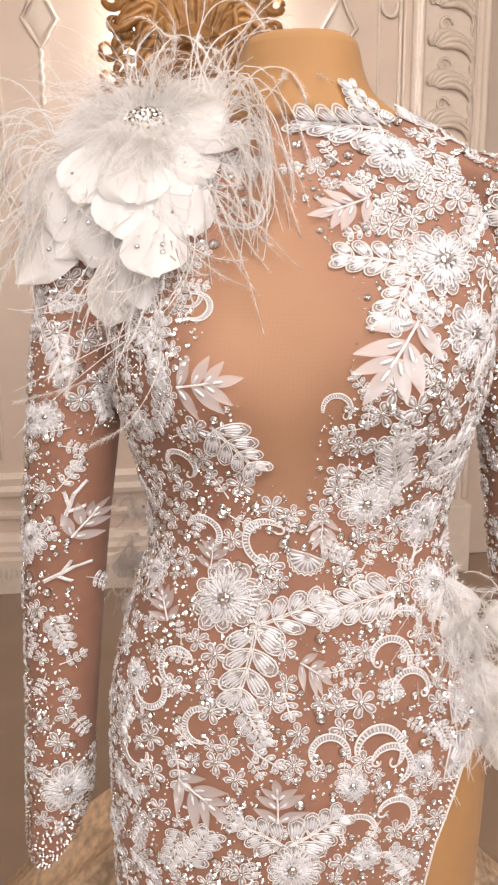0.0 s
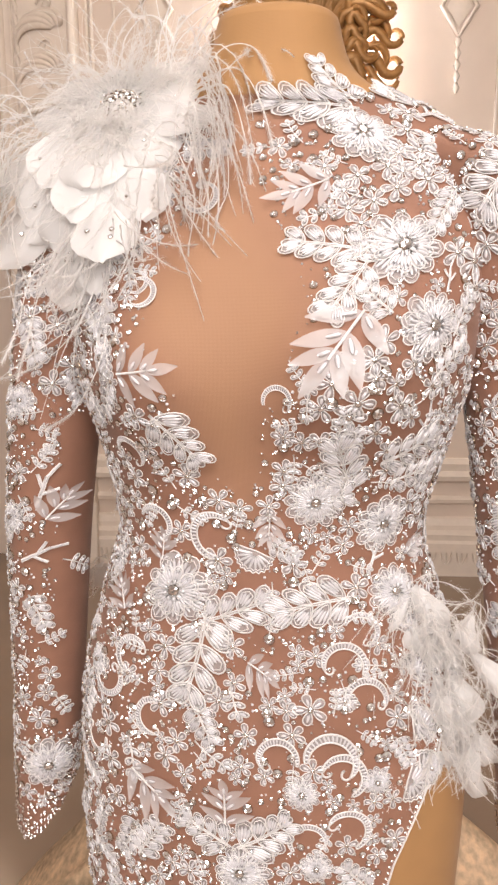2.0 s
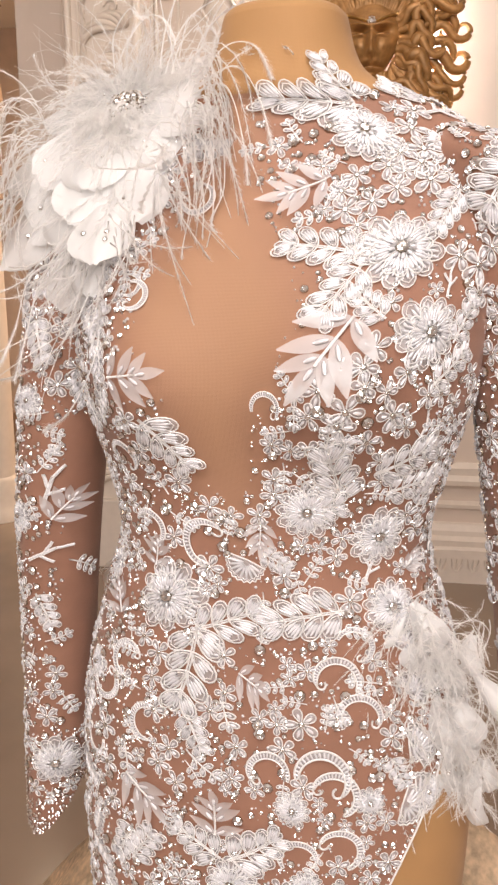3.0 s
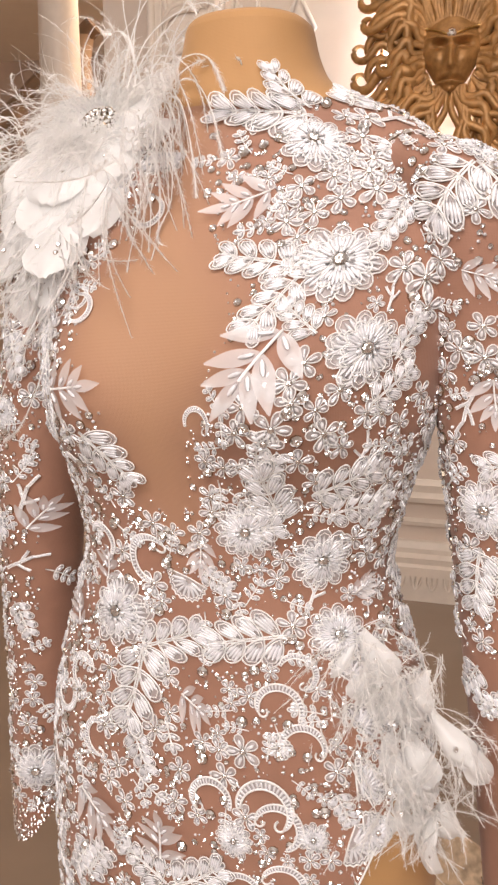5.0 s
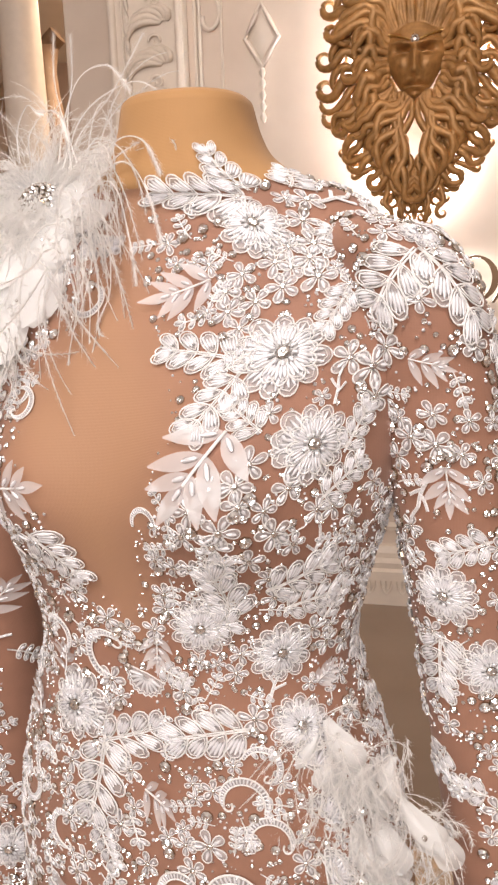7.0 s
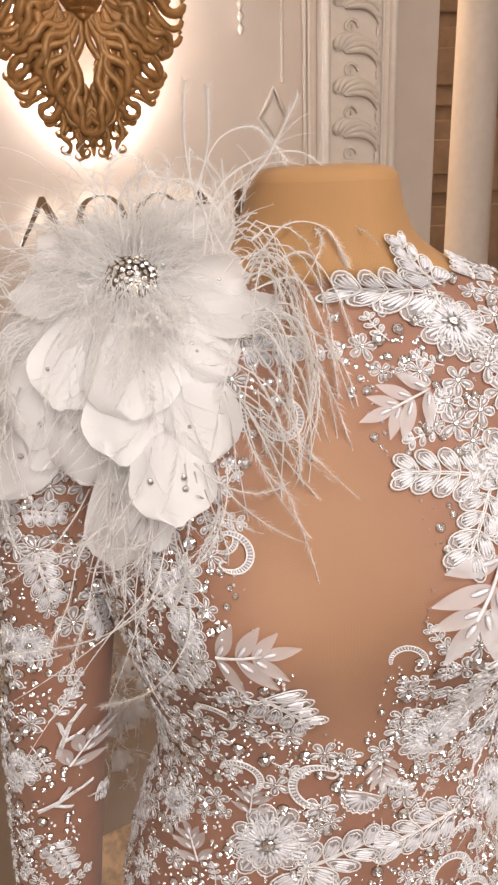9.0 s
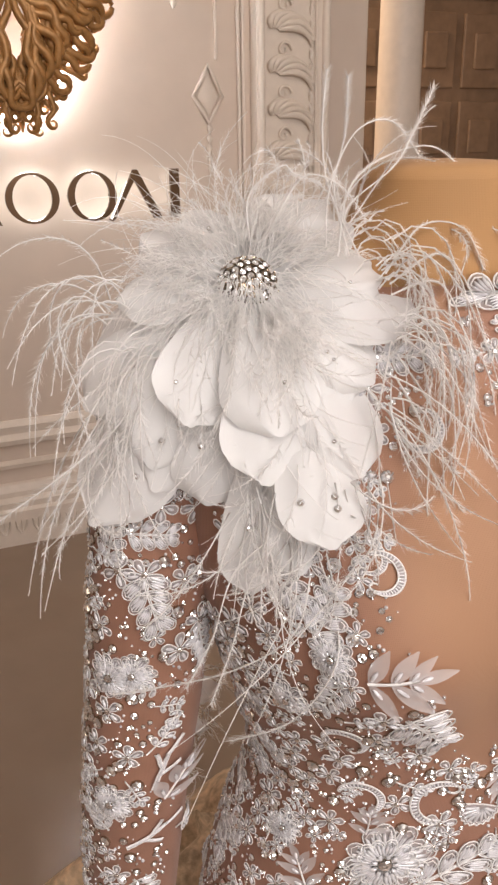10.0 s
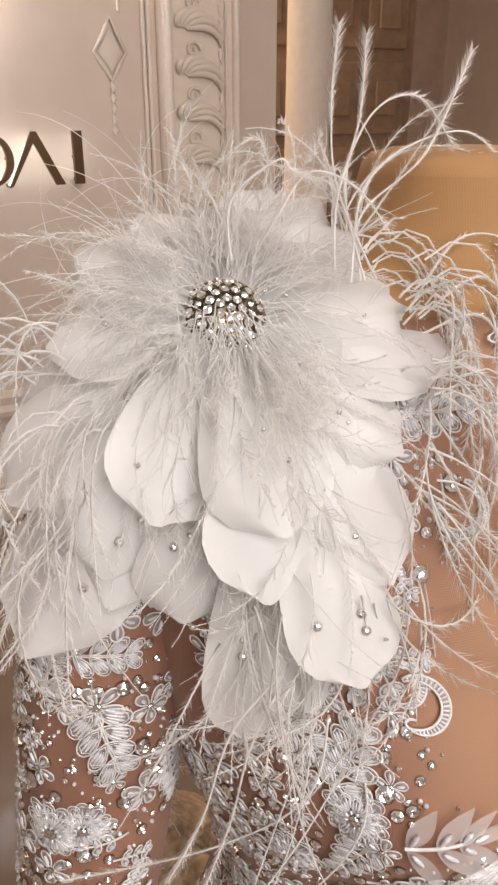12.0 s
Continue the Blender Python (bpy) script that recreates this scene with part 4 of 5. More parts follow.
sewn("s", BODY, [(0.52, 12.03, -1.6, 0.011), (0.68, 12.1, -1.5, 0.012), (0.38, 11.84, -1.6, 0.01), (0.56, 11.61, -1.6, 0.011), (0.17, 13.69, -1.6, 0.009), (0.06, 12.56, -1.6, 0.009), (0.24, 12.03, -1.6, 0.009), (0.35, 11.25, -1.6, 0.011), (0.49, 8.91, -1.6, 0.012), (0.37, 9.11, -1.6, 0.011), (0.54, 9.34, -1.6, 0.011), (-0.43, 5.82, -1.4, 0.011), (-0.12, 5.35, -1.5, 0.012), (-0.38, 4.63, -1.4, 0.011), (0.27, 5.35, -1.7, 0.013), (0.18, 5.07, -1.6, 0.011), (-0.79, 4.78, -1.2, 0.012), (-0.16, 6.92, -1.5, 0.011), (0.23, 6.92, -1.6, 0.01), (-0.55, 5.94, -1.4, 0.01), (1.1, 10.49, -1.6, 0.014), (0.95, 10.61, -1.6, 0.012)])
sewn("s", BODY, [(1.16, 10.12, -1.6, 0.013), (0.72, 12.39, -1.6, 0.012), (0.84, 12.31, -1.6, 0.011), (0.72, 11.76, -1.6, 0.012), (0.59, 11.93, -1.6, 0.01), (0.71, 8.85, -1.7, 0.012), (0.58, 9.53, -1.6, 0.011), (0.45, 9.32, -1.6, 0.011), (0.46, 8.77, -1.5, 0.012), (0.73, 9.68, -1.6, 0.012), (0.56, 9.15, -1.6, 0.01)])
sewn("v", BODY, [(0.03, 12.56, 1.6, 0.021), (0.16, 12.63, 0.7, 0.024), (0.3, 11.25, -4.3, 0.025), (-0.07, 5.56, -3.0, 0.031), (0.03, 6.6, -2.5, 0.027), (-0.62, 4.73, -2.9, 0.038), (-0.22, 4.88, -2.4, 0.032), (0.34, 6.83, -0.6, 0.024), (0.41, 8.47, -0.2, 0.025), (0.28, 6.94, -2.8, 0.021)])
sewn("S", BODY, [(0.52, 13.75, 1.22, 0.060), (0.55, 14.1, -0.05, 0.046), (0.85, 14.1, -0.9, 0.036)])
sewn("O", BODY, [(0.47, 9.85, 2.65, 0.060)])


# ---- small motifs scattered between the large ones ----
def free(place, reach):
    n = taken.n
    d = taken.p[:n] - place
    return bool(((d * d).sum(1) > np.maximum(0, taken.r[:n] + reach) ** 2).all())


def allowed(surf, th, w):
    if surf is BODY:
        if w < 3.0 or w > 14.6 or bare(th, w) or (w > 13.4 and th < 0.2):
            return False
        if w < 5.3 and th > slit_edge(w) - 0.06:
            return False
        return not (abs(th) > 1.2 and w > 9.2 and w < 11.4)
    cuff = cuff_a if surf is ARM_A else cuff_b
    # the side of each sleeve towards the skirt is left plain
    if surf is ARM_A and th > 0.42 and 1.6 < w < 4.2 or surf is ARM_B and th < -0.25 and w < 3.3:
        return False
    return cuff(th) + 0.1 < w < 8.4


def spots(surf, count, th0, th1, w0, w1):
    """Random places, spread evenly over the surface."""
    th, w, u = (np.array([rnd.uniform(a, b) for _ in range(count * 6)]) for a, b in ((th0, th1), (w0, w1), (0, 1)))
    _, dt, dw, _ = surf.basis(th, w)
    area = np.linalg.norm(dt, axis=1) * np.linalg.norm(dw, axis=1)
    for i in np.nonzero(u < area / 0.022)[0][:count]:
        if allowed(surf, float(th[i]), float(w[i])):
            yield float(th[i]), float(w[i])


PATCHES = [(BODY, -1.9, 1.9, 3.0, 14.6), (ARM_A, -2.2, 2.0, 0.8, 8.4), (ARM_B, -2.6, 1.9, 0.8, 8.4)]
for kind, tries, low, high, reach in (("S", 100, 0.026, 0.036, 0.32), ("F", 80, 0.013, 0.018, 0.70), ("s", 1300, 0.008, 0.0115, 0.72), ("v", 1400, 0.018, 0.025, 0.29), ("s", 900, 0.0055, 0.0075, 0.72)):
    for surf, *span in PATCHES:
        for th, w in spots(surf, tries if surf is BODY else tries // 4, *span):
            size = rnd.uniform(low, high)
            if surf is BODY and (bare(th - 0.08, w) or bare(th + 0.08, w)) or surf is not BODY and rnd.random() < 0.35:
                continue
            place = surf.at(np.array(th), np.array(w))
            # the bodice beside the open front and the sleeve tops are worked more closely than the skirt
            close = 0.72 if (surf is BODY and w > 7.6 and th > 0.1) or (surf is not BODY and w > 4.4) else 1.12
            if free(place, size * reach * close):
                sew(kind, surf, th, w, rnd.uniform(-3.1, 3.1), size, gown)


# ---- rhinestones and seed beads ----
def stone_mesh():
    p = Pile()
    gem(p, 0, 0, 1.0)
    me_ob = p.link("rhinestone", [CORD, BEAD, STITCH, CRYSTAL, SETTING], gown, smooth=False)
    return me_ob


stone = stone_mesh()
stone_data = stone.data
bpy.data.objects.remove(stone)


def on_normal(p, n, r, turn):
    q = Vector(n).to_track_quat("Z", "Y")
    return Matrix.LocRotScale(Vector(p), q @ Euler((0, 0, turn)).to_quaternion(), Vector((r, r, r)))


def set_stone(p, n, r, parent):
    ob = new("rhinestone", stone_data)
    ob.parent = parent
    ob.matrix_basis = on_normal(p, n, r, rnd.uniform(0, 6.28))
    return ob


late = Pile()
stone_count = 0
tmp = Pile()
gem(tmp, 0, 0, 1.0)
stone_v, stone_f, stone_s = tmp.verts(), tmp.f, tmp.s


def add_stone(surf, th, w, r, lift=0.001):
    global stone_count
    p, _, _, n = surf.basis(np.array(th), np.array(w))
    p = p + n * lift
    stone_count += 1
    if stone_count <= 290:
        set_stone(p, n, r, gown)
    else:
        m = np.array(on_normal(p, n, r, rnd.uniform(0, 6.28)))
        late.add(stone_v @ m[:3, :3].T + m[:3, 3], stone_f, 0)
        late.s[-len(stone_s):] = [x - 3 for x in stone_s]


for low, high, tries in ((0.0034, 0.0045, 420), (0.0022, 0.0031, 1500), (0.0014, 0.0020, 2600)):
    for surf, *span in PATCHES:
        for th, w in spots(surf, tries if surf is BODY else tries // 3, *span):
            r = rnd.uniform(low, high)
            place = surf.at(np.array(th), np.array(w))
            if free(place, -r * 0.4):
                add_stone(surf, th, w, r)
                taken.append((place, r * 1.5))
for arm, cuff, tip in ((ARM_A, cuff_a, -0.45), (ARM_B, cuff_b, 0.3)):
    for th in np.arange(-1.9, 1.95, 0.11):
        for k in range(10):
            if rnd.random() < 0.95 - 0.06 * k:
                add_stone(arm, th + rnd.uniform(-0.03, 0.03), cuff(th) + 0.02 + 0.062 * k + rnd.uniform(-0.02, 0.02), rnd.uniform(0.0014, 0.0023))
for w in np.arange(3.2, 5.2, 0.045):
    add_stone(BODY, float(slit_edge(w)) - 0.015, w, 0.0015)
tagged(late.link("rhinestones", [CRYSTAL, SETTING], gown, smooth=False), "many small crystal rhinestones", kind="stuff")

seeds = Pile()
dot_v, dot_f = sweep([(0, 0, 0), (0, 0, 0.6), (0, 0, 1.3), (0, 0, 1.7)], [0.7, 1.0, 0.75, 0.1], 6, up=(0, 1, 0))
for surf, *span in PATCHES:
    for th, w in spots(surf, 5200 if surf is BODY else 1700, *span):
        p, _, _, n = surf.basis(np.array(th), np.array(w))
        if free(p, -0.001):
            r = rnd.uniform(0.0006, 0.0014)
            m = np.array(on_normal(p + n * 0.0012, n, r, 0))
            seeds.add(dot_v @ m[:3, :3].T + m[:3, 3], dot_f, rnd.choice((0, 1)))
# single beads that stray over the open front along its border
for (x0, y0), (x1, y1) in zip(BARE[:12], BARE[1:13]):
    for k in range(4):
        f = rnd.random()
        th, w = x0 + (x1 - x0) * f, y0 + (y1 - y0) * f
        p, _, _, n = BODY.basis(np.array(th * 0.93), np.array(w + 0.04))
        m = np.array(on_normal(p + n * 0.0012, n, rnd.uniform(0.0009, 0.0015), 0))
        seeds.add(dot_v @ m[:3, :3].T + m[:3, 3], dot_f, 1)
tagged(seeds.link("seed_beads", [BEAD, CRYSTAL], gown), "tiny pearl seed beads and crystals", kind="stuff")
hem = BODY.at(slit_edge(np.linspace(2.2, 5.2, 90)), np.linspace(2.2, 5.2, 90), 0.0022)
link_mesh("slit_cord", *sweep(hem, 0.0009, 6), CORD, gown)


# ---- petals and feathers ----
def petal(base, tip, width, facing, bulge=0.010, ripple=0.0025):
    """A curved satin petal from base to tip; facing: the way its upper side looks."""
    base, tip, facing = (np.array(v, float) for v in (base, tip, facing))
    along = tip - base
    ln = np.linalg.norm(along)
    along /= ln
    side = np.cross(along, facing)
    side /= np.linalg.norm(side)
    out = np.cross(side, along)
    nu, nv = 9, 14
    ph = rnd.uniform(0, 6)
    verts, faces = [], []
    for j in range(nv):
        t = j / (nv - 1)
        half = width / 2 * (0.22 + 0.78 * math.sin(min(1, t * 1.18) * math.pi / 2)) * (1 if t < 0.72 else math.sqrt(max(0.0, 1 - ((t - 0.72) / 0.285) ** 2)))
        for i in range(nu):
            s = 2 * i / (nu - 1) - 1
            h = bulge * math.sin(math.pi * t) * (1 - 0.5 * s * s) - 0.35 * bulge * s * s + ripple * math.sin(ph + 7 * s + 5 * t) * t * abs(s)
            verts.append(base + along * ln * (t - 0.03 * s * s * t) + side * half * s + out * h)
    for j in range(nv - 1):
        for i in range(nu - 1):
            a = j * nu + i
            faces.append((a, a + 1, a + nu + 1, a + nu))
    return np.array(verts), faces, out


def feather_strand(pile, start, way, length, droop, barb=0.004, curl=0.3, thick=0.0005, dense=1.0):
    """A thin bending quill with fine barbs along its outer part."""
    p, way = np.array(start, float), np.array(way, float)
    way /= np.linalg.norm(way)
    n = 12
    spin = np.array((rnd.gauss(0, 1), rnd.gauss(0, 1), rnd.gauss(0, 1))) * curl / n
    pts = []
    for i in range(n):
        pts.append(p.copy())
        p = p + way * length / (n - 1)
        way = way + np.array((0, 0, -droop / n)) + np.cross(spin, way) * 1.2
        way /= np.linalg.norm(way)
    pts = np.array(pts)
    pile.add(*sweep(pts, np.linspace(thick, thick * 0.35, n), 3), 0)
    count = int(length / 0.0022 * dense)
    verts, faces = [], []
    for k in range(count):
        f = (0.18 + 0.82 * k / count) * (n - 1)
        i = min(int(f), n - 2)
        q = pts[i] + (pts[i + 1] - pts[i]) * (f - i)
        ax = pts[i + 1] - pts[i]
        ax /= np.linalg.norm(ax)
        for s in (-1, 1):
            r = np.cross(ax, (rnd.gauss(0, 1), rnd.gauss(0, 1), rnd.gauss(0, 1)))
            r /= np.linalg.norm(r) + 1e-9
            b = rnd.uniform(0.4, 1.0) * barb * math.sin(min(1, 0.15 + k / count) * math.pi * 0.93)
            e = q + (ax * 0.75 + r * 0.7) * b
            wv = np.cross(ax, r) * 0.00022
            a = len(verts)
            verts += [q - wv, q + wv, e]
            faces.append((a, a + 1, a + 2))
    if verts:
        pile.add(verts, faces, 0)


def plume(parent, start, way, spread, count, length, droop, barb=0.004, curl=0.5, name="feather", thick=0.0005, dense=1.0):
    pile = Pile()
    for _ in range(count):
        d = np.array(way, float) + np.array((rnd.gauss(0, spread), rnd.gauss(0, spread), rnd.gauss(0, spread)))
        s = np.array(start) + np.array((rnd.gauss(0, 0.006), rnd.gauss(0, 0.006), rnd.gauss(0, 0.006)))
        feather_strand(pile, s, d, length * rnd.uniform(0.6, 1.15), droop, barb, curl, thick, dense)
    return pile.link(name, FEATHER, parent)


def stones_on(verts, out, count, parent):
    for _ in range(count):
        i = rnd.randrange(3, 11) * 9 + rnd.randrange(2, 7)
        set_stone(np.array(verts[i]) + out * 0.0006, out, rnd.choice((0.0009, 0.0012, 0.0019)), parent)


def settle(p):
    """Moves a place of the corsage to where it sits on the shoulder."""
    x, y, z = p
    return (x - 0.003, y + 0.003 + (y - 0.63) * 0.22, z + 0.008 + (z - 1.223) * 0.10)


BROOCH = np.array(settle((-0.062, 0.705, 1.347)))
UP_FRONT = np.array((-0.15, -0.75, 0.65))
corsage = tagged(new("shoulder_corsage"), "large white satin flower with feathers and crystal brooch on the shoulder", "corsage")
corsage.location = (0, 0, 0)
HEART = BROOCH - UP_FRONT * 0.014
ROUND = [((-0.011, 0.745, 1.390), 0.046), ((-0.080, 0.745, 1.383), 0.042), ((0.016, 0.700, 1.368), 0.056), ((0.020, 0.660, 1.333), 0.054), ((-0.015, 0.650, 1.303), 0.044),
         ((-0.138, 0.715, 1.342), 0.038), ((-0.165, 0.700, 1.292), 0.060), ((-0.170, 0.690, 1.232), 0.062), ((-0.135, 0.680, 1.250), 0.058), ((-0.055, 0.775, 1.378), 0.05), ((0.006, 0.730, 1.386), 0.042),
         ((-0.150, 0.725, 1.315), 0.05), ((0.008, 0.675, 1.352), 0.05), ((-0.115, 0.735, 1.372), 0.045)]
for tip, width in ROUND:
    v, f, out = petal(HEART, settle(tip), width, UP_FRONT + np.array((0, 0, 0.1)))
    ob = link_mesh("petal", v, f, PETAL, corsage)
    stones_on(v, out, 3, corsage)
LOWER = [((-0.066, 0.700, 1.343), (-0.075, 0.645, 1.285), 0.058), ((-0.055, 0.698, 1.343), (-0.030, 0.652, 1.292), 0.056), ((-0.075, 0.702, 1.343), (-0.118, 0.668, 1.288), 0.056), ((-0.085, 0.685, 1.30), (-0.108, 0.668, 1.243), 0.050), ((-0.055, 0.668, 1.29), (-0.060, 0.617, 1.236), 0.052), ((-0.080, 0.668, 1.27), (-0.094, 0.642, 1.203), 0.042), ((-0.06, 0.685, 1.325), (-0.085, 0.642, 1.262), 0.056),
         ((-0.045, 0.69, 1.325), (-0.035, 0.632, 1.262), 0.054), ((-0.10, 0.70, 1.315), (-0.135, 0.682, 1.262), 0.05), ((-0.06, 0.70, 1.335), (-0.062, 0.655, 1.292), 0.05), ((-0.07, 0.66, 1.26), (-0.07, 0.632, 1.215), 0.036)]
LOWER = [(settle(base), settle(tip), width) for base, tip, width in LOWER]
for base, tip, width in LOWER:
    v, f, out = petal(base, tip, width, (-0.1, -0.85, 0.35), 0.008)
    ob = link_mesh("petal", v, f, PETAL, corsage)
    stones_on(v, out, 3, corsage)
# the brooch: a dome of stones
dome = Pile()
q = Vector(UP_FRONT).to_track_quat("Z", "Y").to_matrix()
cap = [(0.0175 * math.sin(a) * math.cos(b), 0.0175 * math.sin(a) * math.sin(b), 0.011 * math.cos(a) - 0.002) for a in np.linspace(0.05, 1.5, 6) for b in np.linspace(0, 2 * math.pi, 14, endpoint=False)]
dome.add(np.array(cap) @ np.array(q).T + BROOCH, [(i * 14 + k, i * 14 + (k + 1) % 14, (i + 1) * 14 + (k + 1) % 14, (i + 1) * 14 + k) for i in range(5) for k in range(14)], 0)
brooch = dome.link("brooch", SETTING, corsage)
tagged(brooch, "domed crystal brooch")
for a, n in ((0.0, 1), (0.27, 7), (0.54, 13), (0.82, 18), (1.1, 22), (1.38, 25)):
    for k in range(n):
        b = k * 2 * math.pi / n + a * 3
        d = Vector((math.sin(a) * math.cos(b), math.sin(a) * math.sin(b), math.cos(a)))
        loc = Vector((0.018 * d.x, 0.018 * d.y, 0.0115 * d.z - 0.002))
        tilt = Vector((d.x + rnd.uniform(-0.2, 0.2), d.y + rnd.uniform(-0.2, 0.2), d.z))
        set_stone(np.array(q @ loc) + BROOCH, np.array(q @ tilt), rnd.uniform(0.0015, 0.0024), brooch)
# feathers: soft down over the petals, long drooping plumes, a few standing quills
def down(parent, start, way, spread, count, length, droop):
    pile = Pile()
    for _ in range(count):
        d = np.array(way, float) + np.array((rnd.gauss(0, spread), rnd.gauss(0, spread), rnd.gauss(0, spread)))
        s = np.array(start) + np.array((rnd.gauss(0, 0.007), rnd.gauss(0, 0.004), rnd.gauss(0, 0.007)))
        feather_strand(pile, s, d, length * rnd.uniform(0.5, 1.1), droop, 0.0, 0.9, 0.0003, 0.0)
    return tagged(pile.link("down_feather", FEATHER, parent), kind="stuff")


for k in range(22):
    a = k * 2 * math.pi / 22
    flat = np.array(q @ Vector((math.cos(a), math.sin(a), 0.28)))
    rim = BROOCH + np.array(q @ Vector((0.017 * math.cos(a), 0.017 * math.sin(a), -0.001)))
    plume(corsage, rim, flat, 0.27, 14, 0.088 if k % 2 else 0.062, 1.9, 0.011, 0.9, thick=0.0003, dense=1.6)
    down(corsage, rim + flat * 0.012, flat, 0.25, 16, 0.075, 1.3)
for base, tip, width in LOWER:
    d = np.array(tip) - np.array(base)
    down(corsage, np.array(base) + (0, -0.008, 0.004), d + np.array((0, -0.012, 0)), 0.014, 26, 0.06, 0.7)
    plume(corsage, np.array(base) + (0, -0.010, 0.004), d + np.array((0, -0.012, 0)), 0.014, 9, 0.075, 0.7, 0.010, 0.8, thick=0.0003, dense=1.5)
for start, way, count, ln, droop in (((0.0, 0.690, 1.368), (0.6, -0.3, 0.55), 11, 0.105, 8), ((0.002, 0.670, 1.355), (0.45, -0.35, 0.4), 12, 0.125, 8), ((0.0, 0.650, 1.33), (0.3, -0.35, 0.25), 12, 0.12, 7), ((-0.015, 0.640, 1.30), (0.18, -0.4, -0.5), 8, 0.11, 1.6),
                                     ((-0.13, 0.695, 1.32), (-0.6, -0.3, 0.1), 11, 0.12, 4.5), ((-0.145, 0.69, 1.29), (-0.4, -0.2, -0.5), 11, 0.12, 1.8), ((-0.07, 0.630, 1.24), (-0.1, -0.25, -1), 10, 0.075, 0.5),
                                     ((-0.09, 0.645, 1.25), (-0.35, -0.3, -0.9), 8, 0.085, 0.6), ((-0.04, 0.625, 1.26), (0.12, -0.25, -0.9), 8, 0.09, 0.8), ((-0.14, 0.71, 1.34), (-0.7, 0.0, 0.3), 10, 0.10, 4.5)):
    plume(corsage, settle(start), way, 0.24, int(count * 1.5), ln, droop, 0.0085, 1.1, thick=0.0006, dense=1.9)
for start, way, ln, droop in (((0.005, 0.715, 1.37), (0.05, 0.1, 1), 0.055, -0.2), ((0.012, 0.71, 1.37), (0.2, 0.0, 1), 0.06, 0.0), ((0.018, 0.705, 1.368), (0.35, 0.1, 0.9), 0.055, 1.0), ((0.008, 0.72, 1.372), (0.1, 0.2, 1), 0.075, 0.4),
                              ((0.015, 0.69, 1.36), (0.6, -0.1, 0.7), 0.07, 1.8), ((0.02, 0.70, 1.365), (0.75, 0.0, 0.6), 0.055, 0.9), ((0.0, 0.70, 1.37), (0.45, -0.1, 0.9), 0.08, 2.4), ((-0.02, 0.72, 1.375), (0.3, 0.0, 0.9), 0.05, 2.2)):
    plume(corsage, settle(start), way, 0.16, 3, ln * 1.15, droop, 0.0075, 0.9, thick=0.0006, dense=2.2)
for start, way, ln, droop in (((-0.02, 0.63, 1.26), (0.08, -0.2, -0.95), 0.11, 0.8), ((-0.08, 0.63, 1.21), (-0.35, -0.4, -0.9), 0.12, 0.2), ((-0.07, 0.63, 1.20), (-0.75, -0.4, -0.5), 0.13, 0.3)):
    plume(corsage, settle(start), way, 0.06, 2, ln, droop, 0.003, 0.4)


def quill(points, barb=0.0070, bushy=0.55):
    """One standing or hanging ostrich strand through the points, with short herringbone barbs, fuller towards its end."""
    pts = np.array(points, float)
    t = np.linspace(0, len(pts) - 1, 30)
    i = np.clip(t.astype(int), 0, len(pts) - 2)
    f = (t - i)[:, None]
    k = len(pts) - 1
    p0, p1, p2, p3 = (pts[np.clip(i + d, 0, k)] for d in (-1, 0, 1, 2))
    path = 0.5 * (2 * p1 + (p2 - p0) * f + (2 * p0 - 5 * p1 + 4 * p2 - p3) * f**2 + (3 * p1 - p0 - 3 * p2 + p3) * f**3)
    pile = Pile()
    pile.add(*sweep(path, np.linspace(0.0006, 0.00025, 30), 4), 0)
    length = float(np.linalg.norm(np.diff(path, axis=0), axis=1).sum())
    verts, faces = [], []
    count = int(length / 0.00042)
    for n in range(count):
        g = 0.12 + 0.88 * n / count
        a = min(int(g * 29), 28)
        q = path[a] + (path[a + 1] - path[a]) * (g * 29 - a)
        ax = path[a + 1] - path[a]
        ax /= np.linalg.norm(ax)
        full = (1 - bushy) + bushy * math.exp(-(((g - 0.86) / 0.16) ** 2)) - 0.35 * math.exp(-(((g - 0.5) / 0.12) ** 2))
        for s in (-1, 1):
            r = np.cross(ax, (0.25 + rnd.gauss(0, 0.3), 1.0, rnd.gauss(0, 0.3))) * s
            r /= np.linalg.norm(r) + 1e-9
            e = q + (ax * 0.95 + r * rnd.uniform(0.35, 0.75)) * barb * full * rnd.uniform(0.6, 1.1)
            wv = np.cross(ax, r) * 0.00016 + ax * 0.00014
            m = len(verts)
            verts += [q - wv, q + wv, e]
            faces.append((m, m + 1, m + 2))
    pile.add(verts, faces, 0)
    return pile.link("feather", FEATHER, corsage)


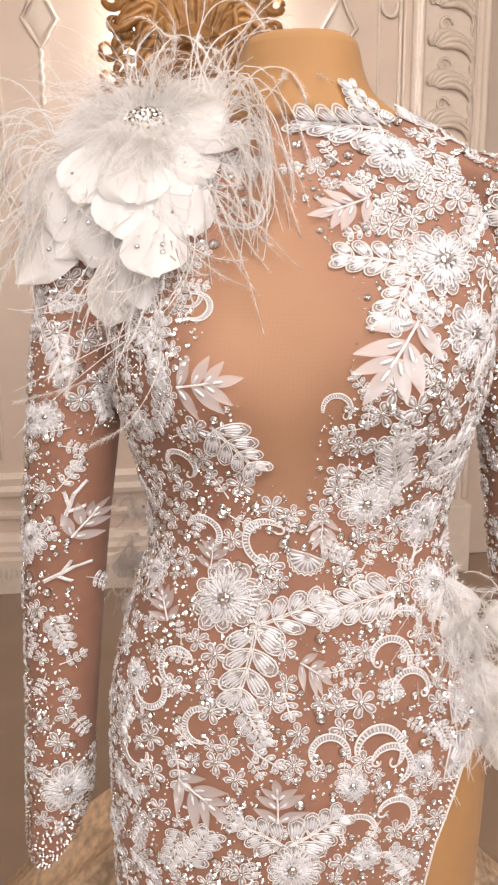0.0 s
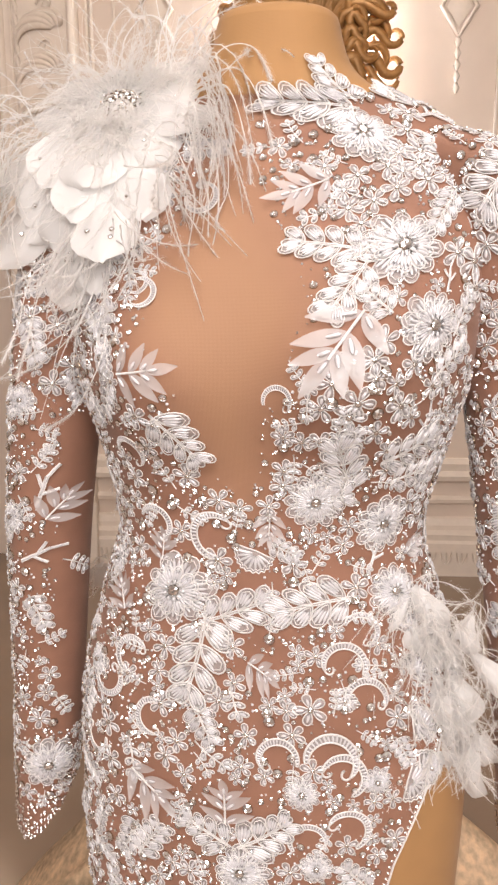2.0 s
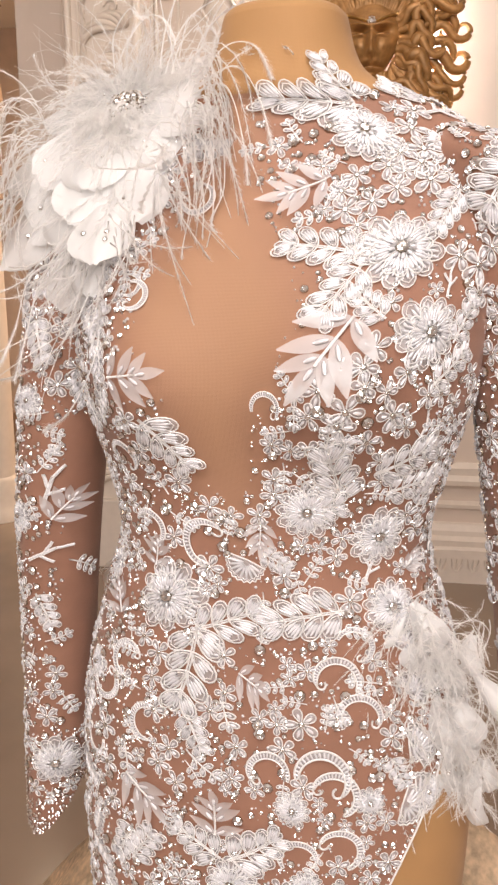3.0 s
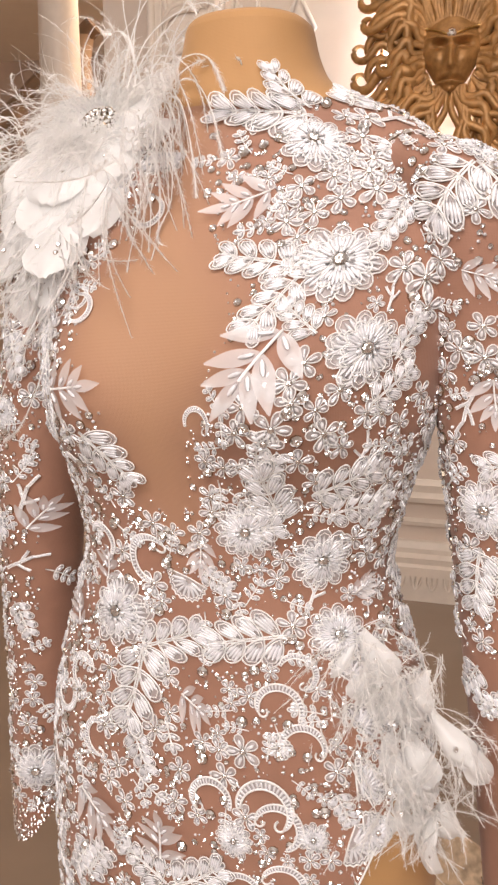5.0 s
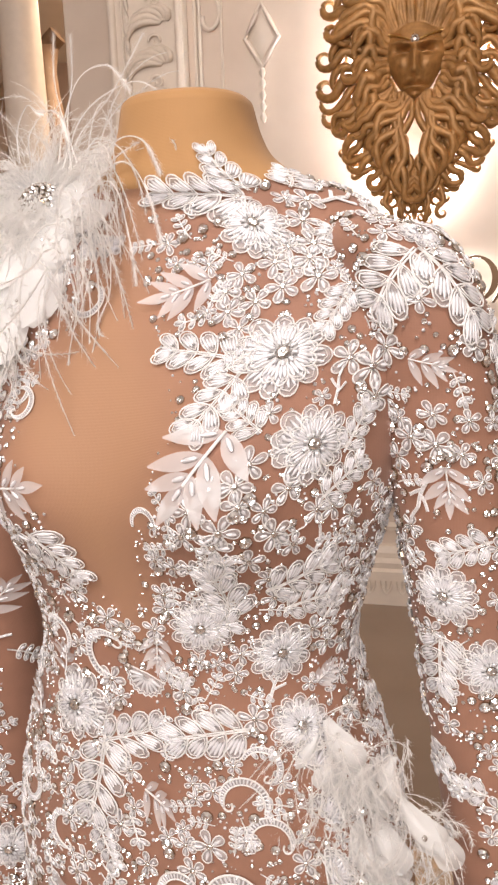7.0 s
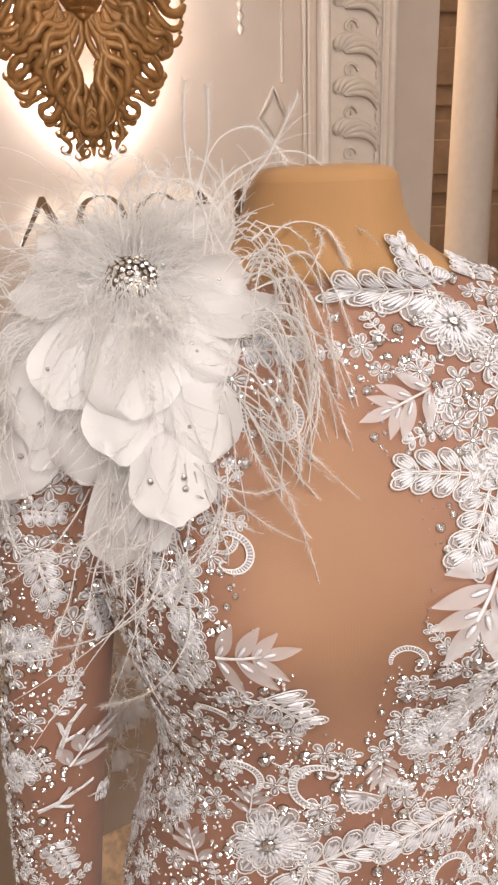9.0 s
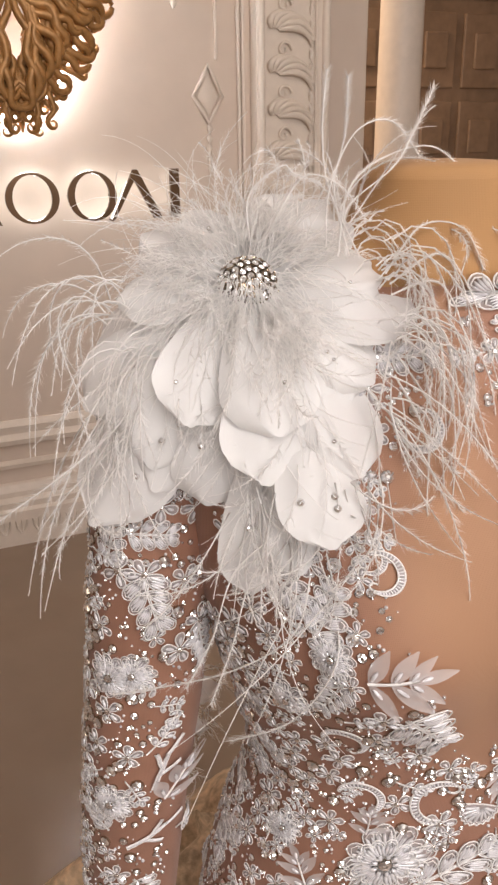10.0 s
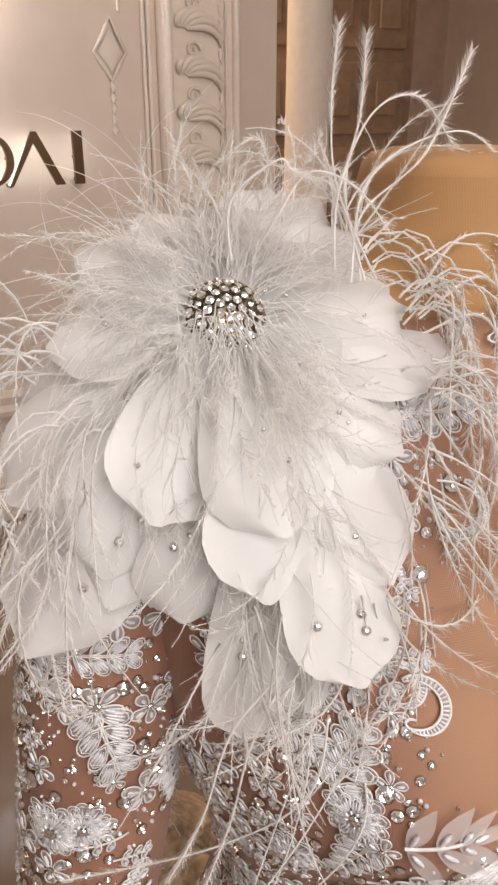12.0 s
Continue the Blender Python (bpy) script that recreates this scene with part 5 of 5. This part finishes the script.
for line in (
    [(-0.012, 0.690, 1.385), (-0.026, 0.70, 1.42), (-0.031, 0.70, 1.449), (-0.029, 0.70, 1.48)],
    [(-0.018, 0.690, 1.385), (-0.023, 0.70, 1.42), (-0.017, 0.70, 1.449), (-0.016, 0.70, 1.477)],
    [(-0.020, 0.690, 1.385), (-0.014, 0.70, 1.41), (0.014, 0.695, 1.434), (0.039, 0.70, 1.473)],
    [(-0.030, 0.695, 1.39), (-0.026, 0.70, 1.42), (-0.011, 0.70, 1.449), (0.012, 0.70, 1.455), (0.029, 0.695, 1.436)],
    [(-0.025, 0.690, 1.385), (-0.014, 0.70, 1.419), (0.008, 0.70, 1.436), (0.038, 0.695, 1.441), (0.060, 0.69, 1.42), (0.058, 0.685, 1.395)],
    [(-0.070, 0.71, 1.395), (-0.070, 0.71, 1.418), (-0.055, 0.70, 1.433), (-0.048, 0.70, 1.429), (-0.037, 0.69, 1.425)],
    [(-0.060, 0.71, 1.395), (-0.055, 0.70, 1.412), (-0.040, 0.70, 1.428), (-0.024, 0.69, 1.422), (-0.014, 0.68, 1.405)],
    [(0.000, 0.680, 1.375), (0.022, 0.68, 1.40), (0.045, 0.672, 1.398), (0.058, 0.668, 1.375)],
    [(0.000, 0.675, 1.370), (0.030, 0.672, 1.385), (0.050, 0.665, 1.36), (0.064, 0.655, 1.31)],
    [(-0.002, 0.670, 1.365), (0.025, 0.662, 1.37), (0.040, 0.650, 1.33), (0.045, 0.645, 1.285)],
    [(0.000, 0.665, 1.355), (0.022, 0.652, 1.345), (0.028, 0.640, 1.30), (0.021, 0.632, 1.27), (0.060, 0.628, 1.256)],
    [(-0.004, 0.655, 1.345), (0.018, 0.640, 1.32), (0.020, 0.630, 1.27), (0.004, 0.615, 1.22), (-0.018, 0.600, 1.192)],
    [(-0.006, 0.655, 1.335), (0.012, 0.640, 1.30), (0.014, 0.630, 1.26), (0.016, 0.625, 1.225)],
    [(-0.010, 0.650, 1.325), (0.004, 0.636, 1.29), (0.000, 0.625, 1.25), (0.006, 0.615, 1.212)],
    [(-0.09, 0.635, 1.25), (-0.115, 0.630, 1.236), (-0.128, 0.630, 1.20), (-0.143, 0.632, 1.172)],
    [(-0.09, 0.635, 1.245), (-0.108, 0.628, 1.227), (-0.118, 0.626, 1.196), (-0.131, 0.628, 1.160)],
    [(-0.07, 0.630, 1.225), (-0.085, 0.622, 1.195), (-0.12, 0.640, 1.168), (-0.175, 0.67, 1.150)],
    [(-0.06, 0.630, 1.220), (-0.062, 0.612, 1.18), (-0.085, 0.620, 1.14), (-0.115, 0.64, 1.12)],
):
    quill(line)


def petal_tuft(at, way, count, ln, label, spread=0.36, sheet=PETAL):
    root = tagged(new("petal_tuft"), label, "corsage")
    at, way = np.array(at, float), np.array(way, float)
    for k in range(count):
        f = k / max(1, count - 1)
        b = at + way * ln * 0.75 * f + np.array((rnd.gauss(0, 0.021), rnd.gauss(0, 0.007), rnd.gauss(0, 0.012)))
        d = way + np.array((rnd.gauss(0, spread), rnd.gauss(0, spread * 0.5) - 0.15, rnd.gauss(0, spread * 0.6)))
        v, f2, out = petal(b, b + d / np.linalg.norm(d) * ln * rnd.uniform(0.15, 0.26), rnd.uniform(0.020, 0.032), (rnd.gauss(0, 0.6), -1, 0.25 + rnd.gauss(0, 0.3)), 0.010, 0.005)
        link_mesh("petal", v, f2, sheet, root)
        stones_on(v, out, 1, root)
        plume(root, b, d + np.array((0, -0.35, 0.5)), 0.7, 12, ln * 0.30, 2.0, 0.010, 1.2, thick=0.0004, dense=1.6)
    return root


petal_tuft((0.178, 0.637, 0.990), (0.15, 0.05, -1), 48, 0.19, "white satin petal and feather tuft sewn at the hip")
petal_tuft((-0.075, 0.845, 1.02), (-0.1, 0.1, -1), 9, 0.13, "white petal tuft sewn at the back of the waist")
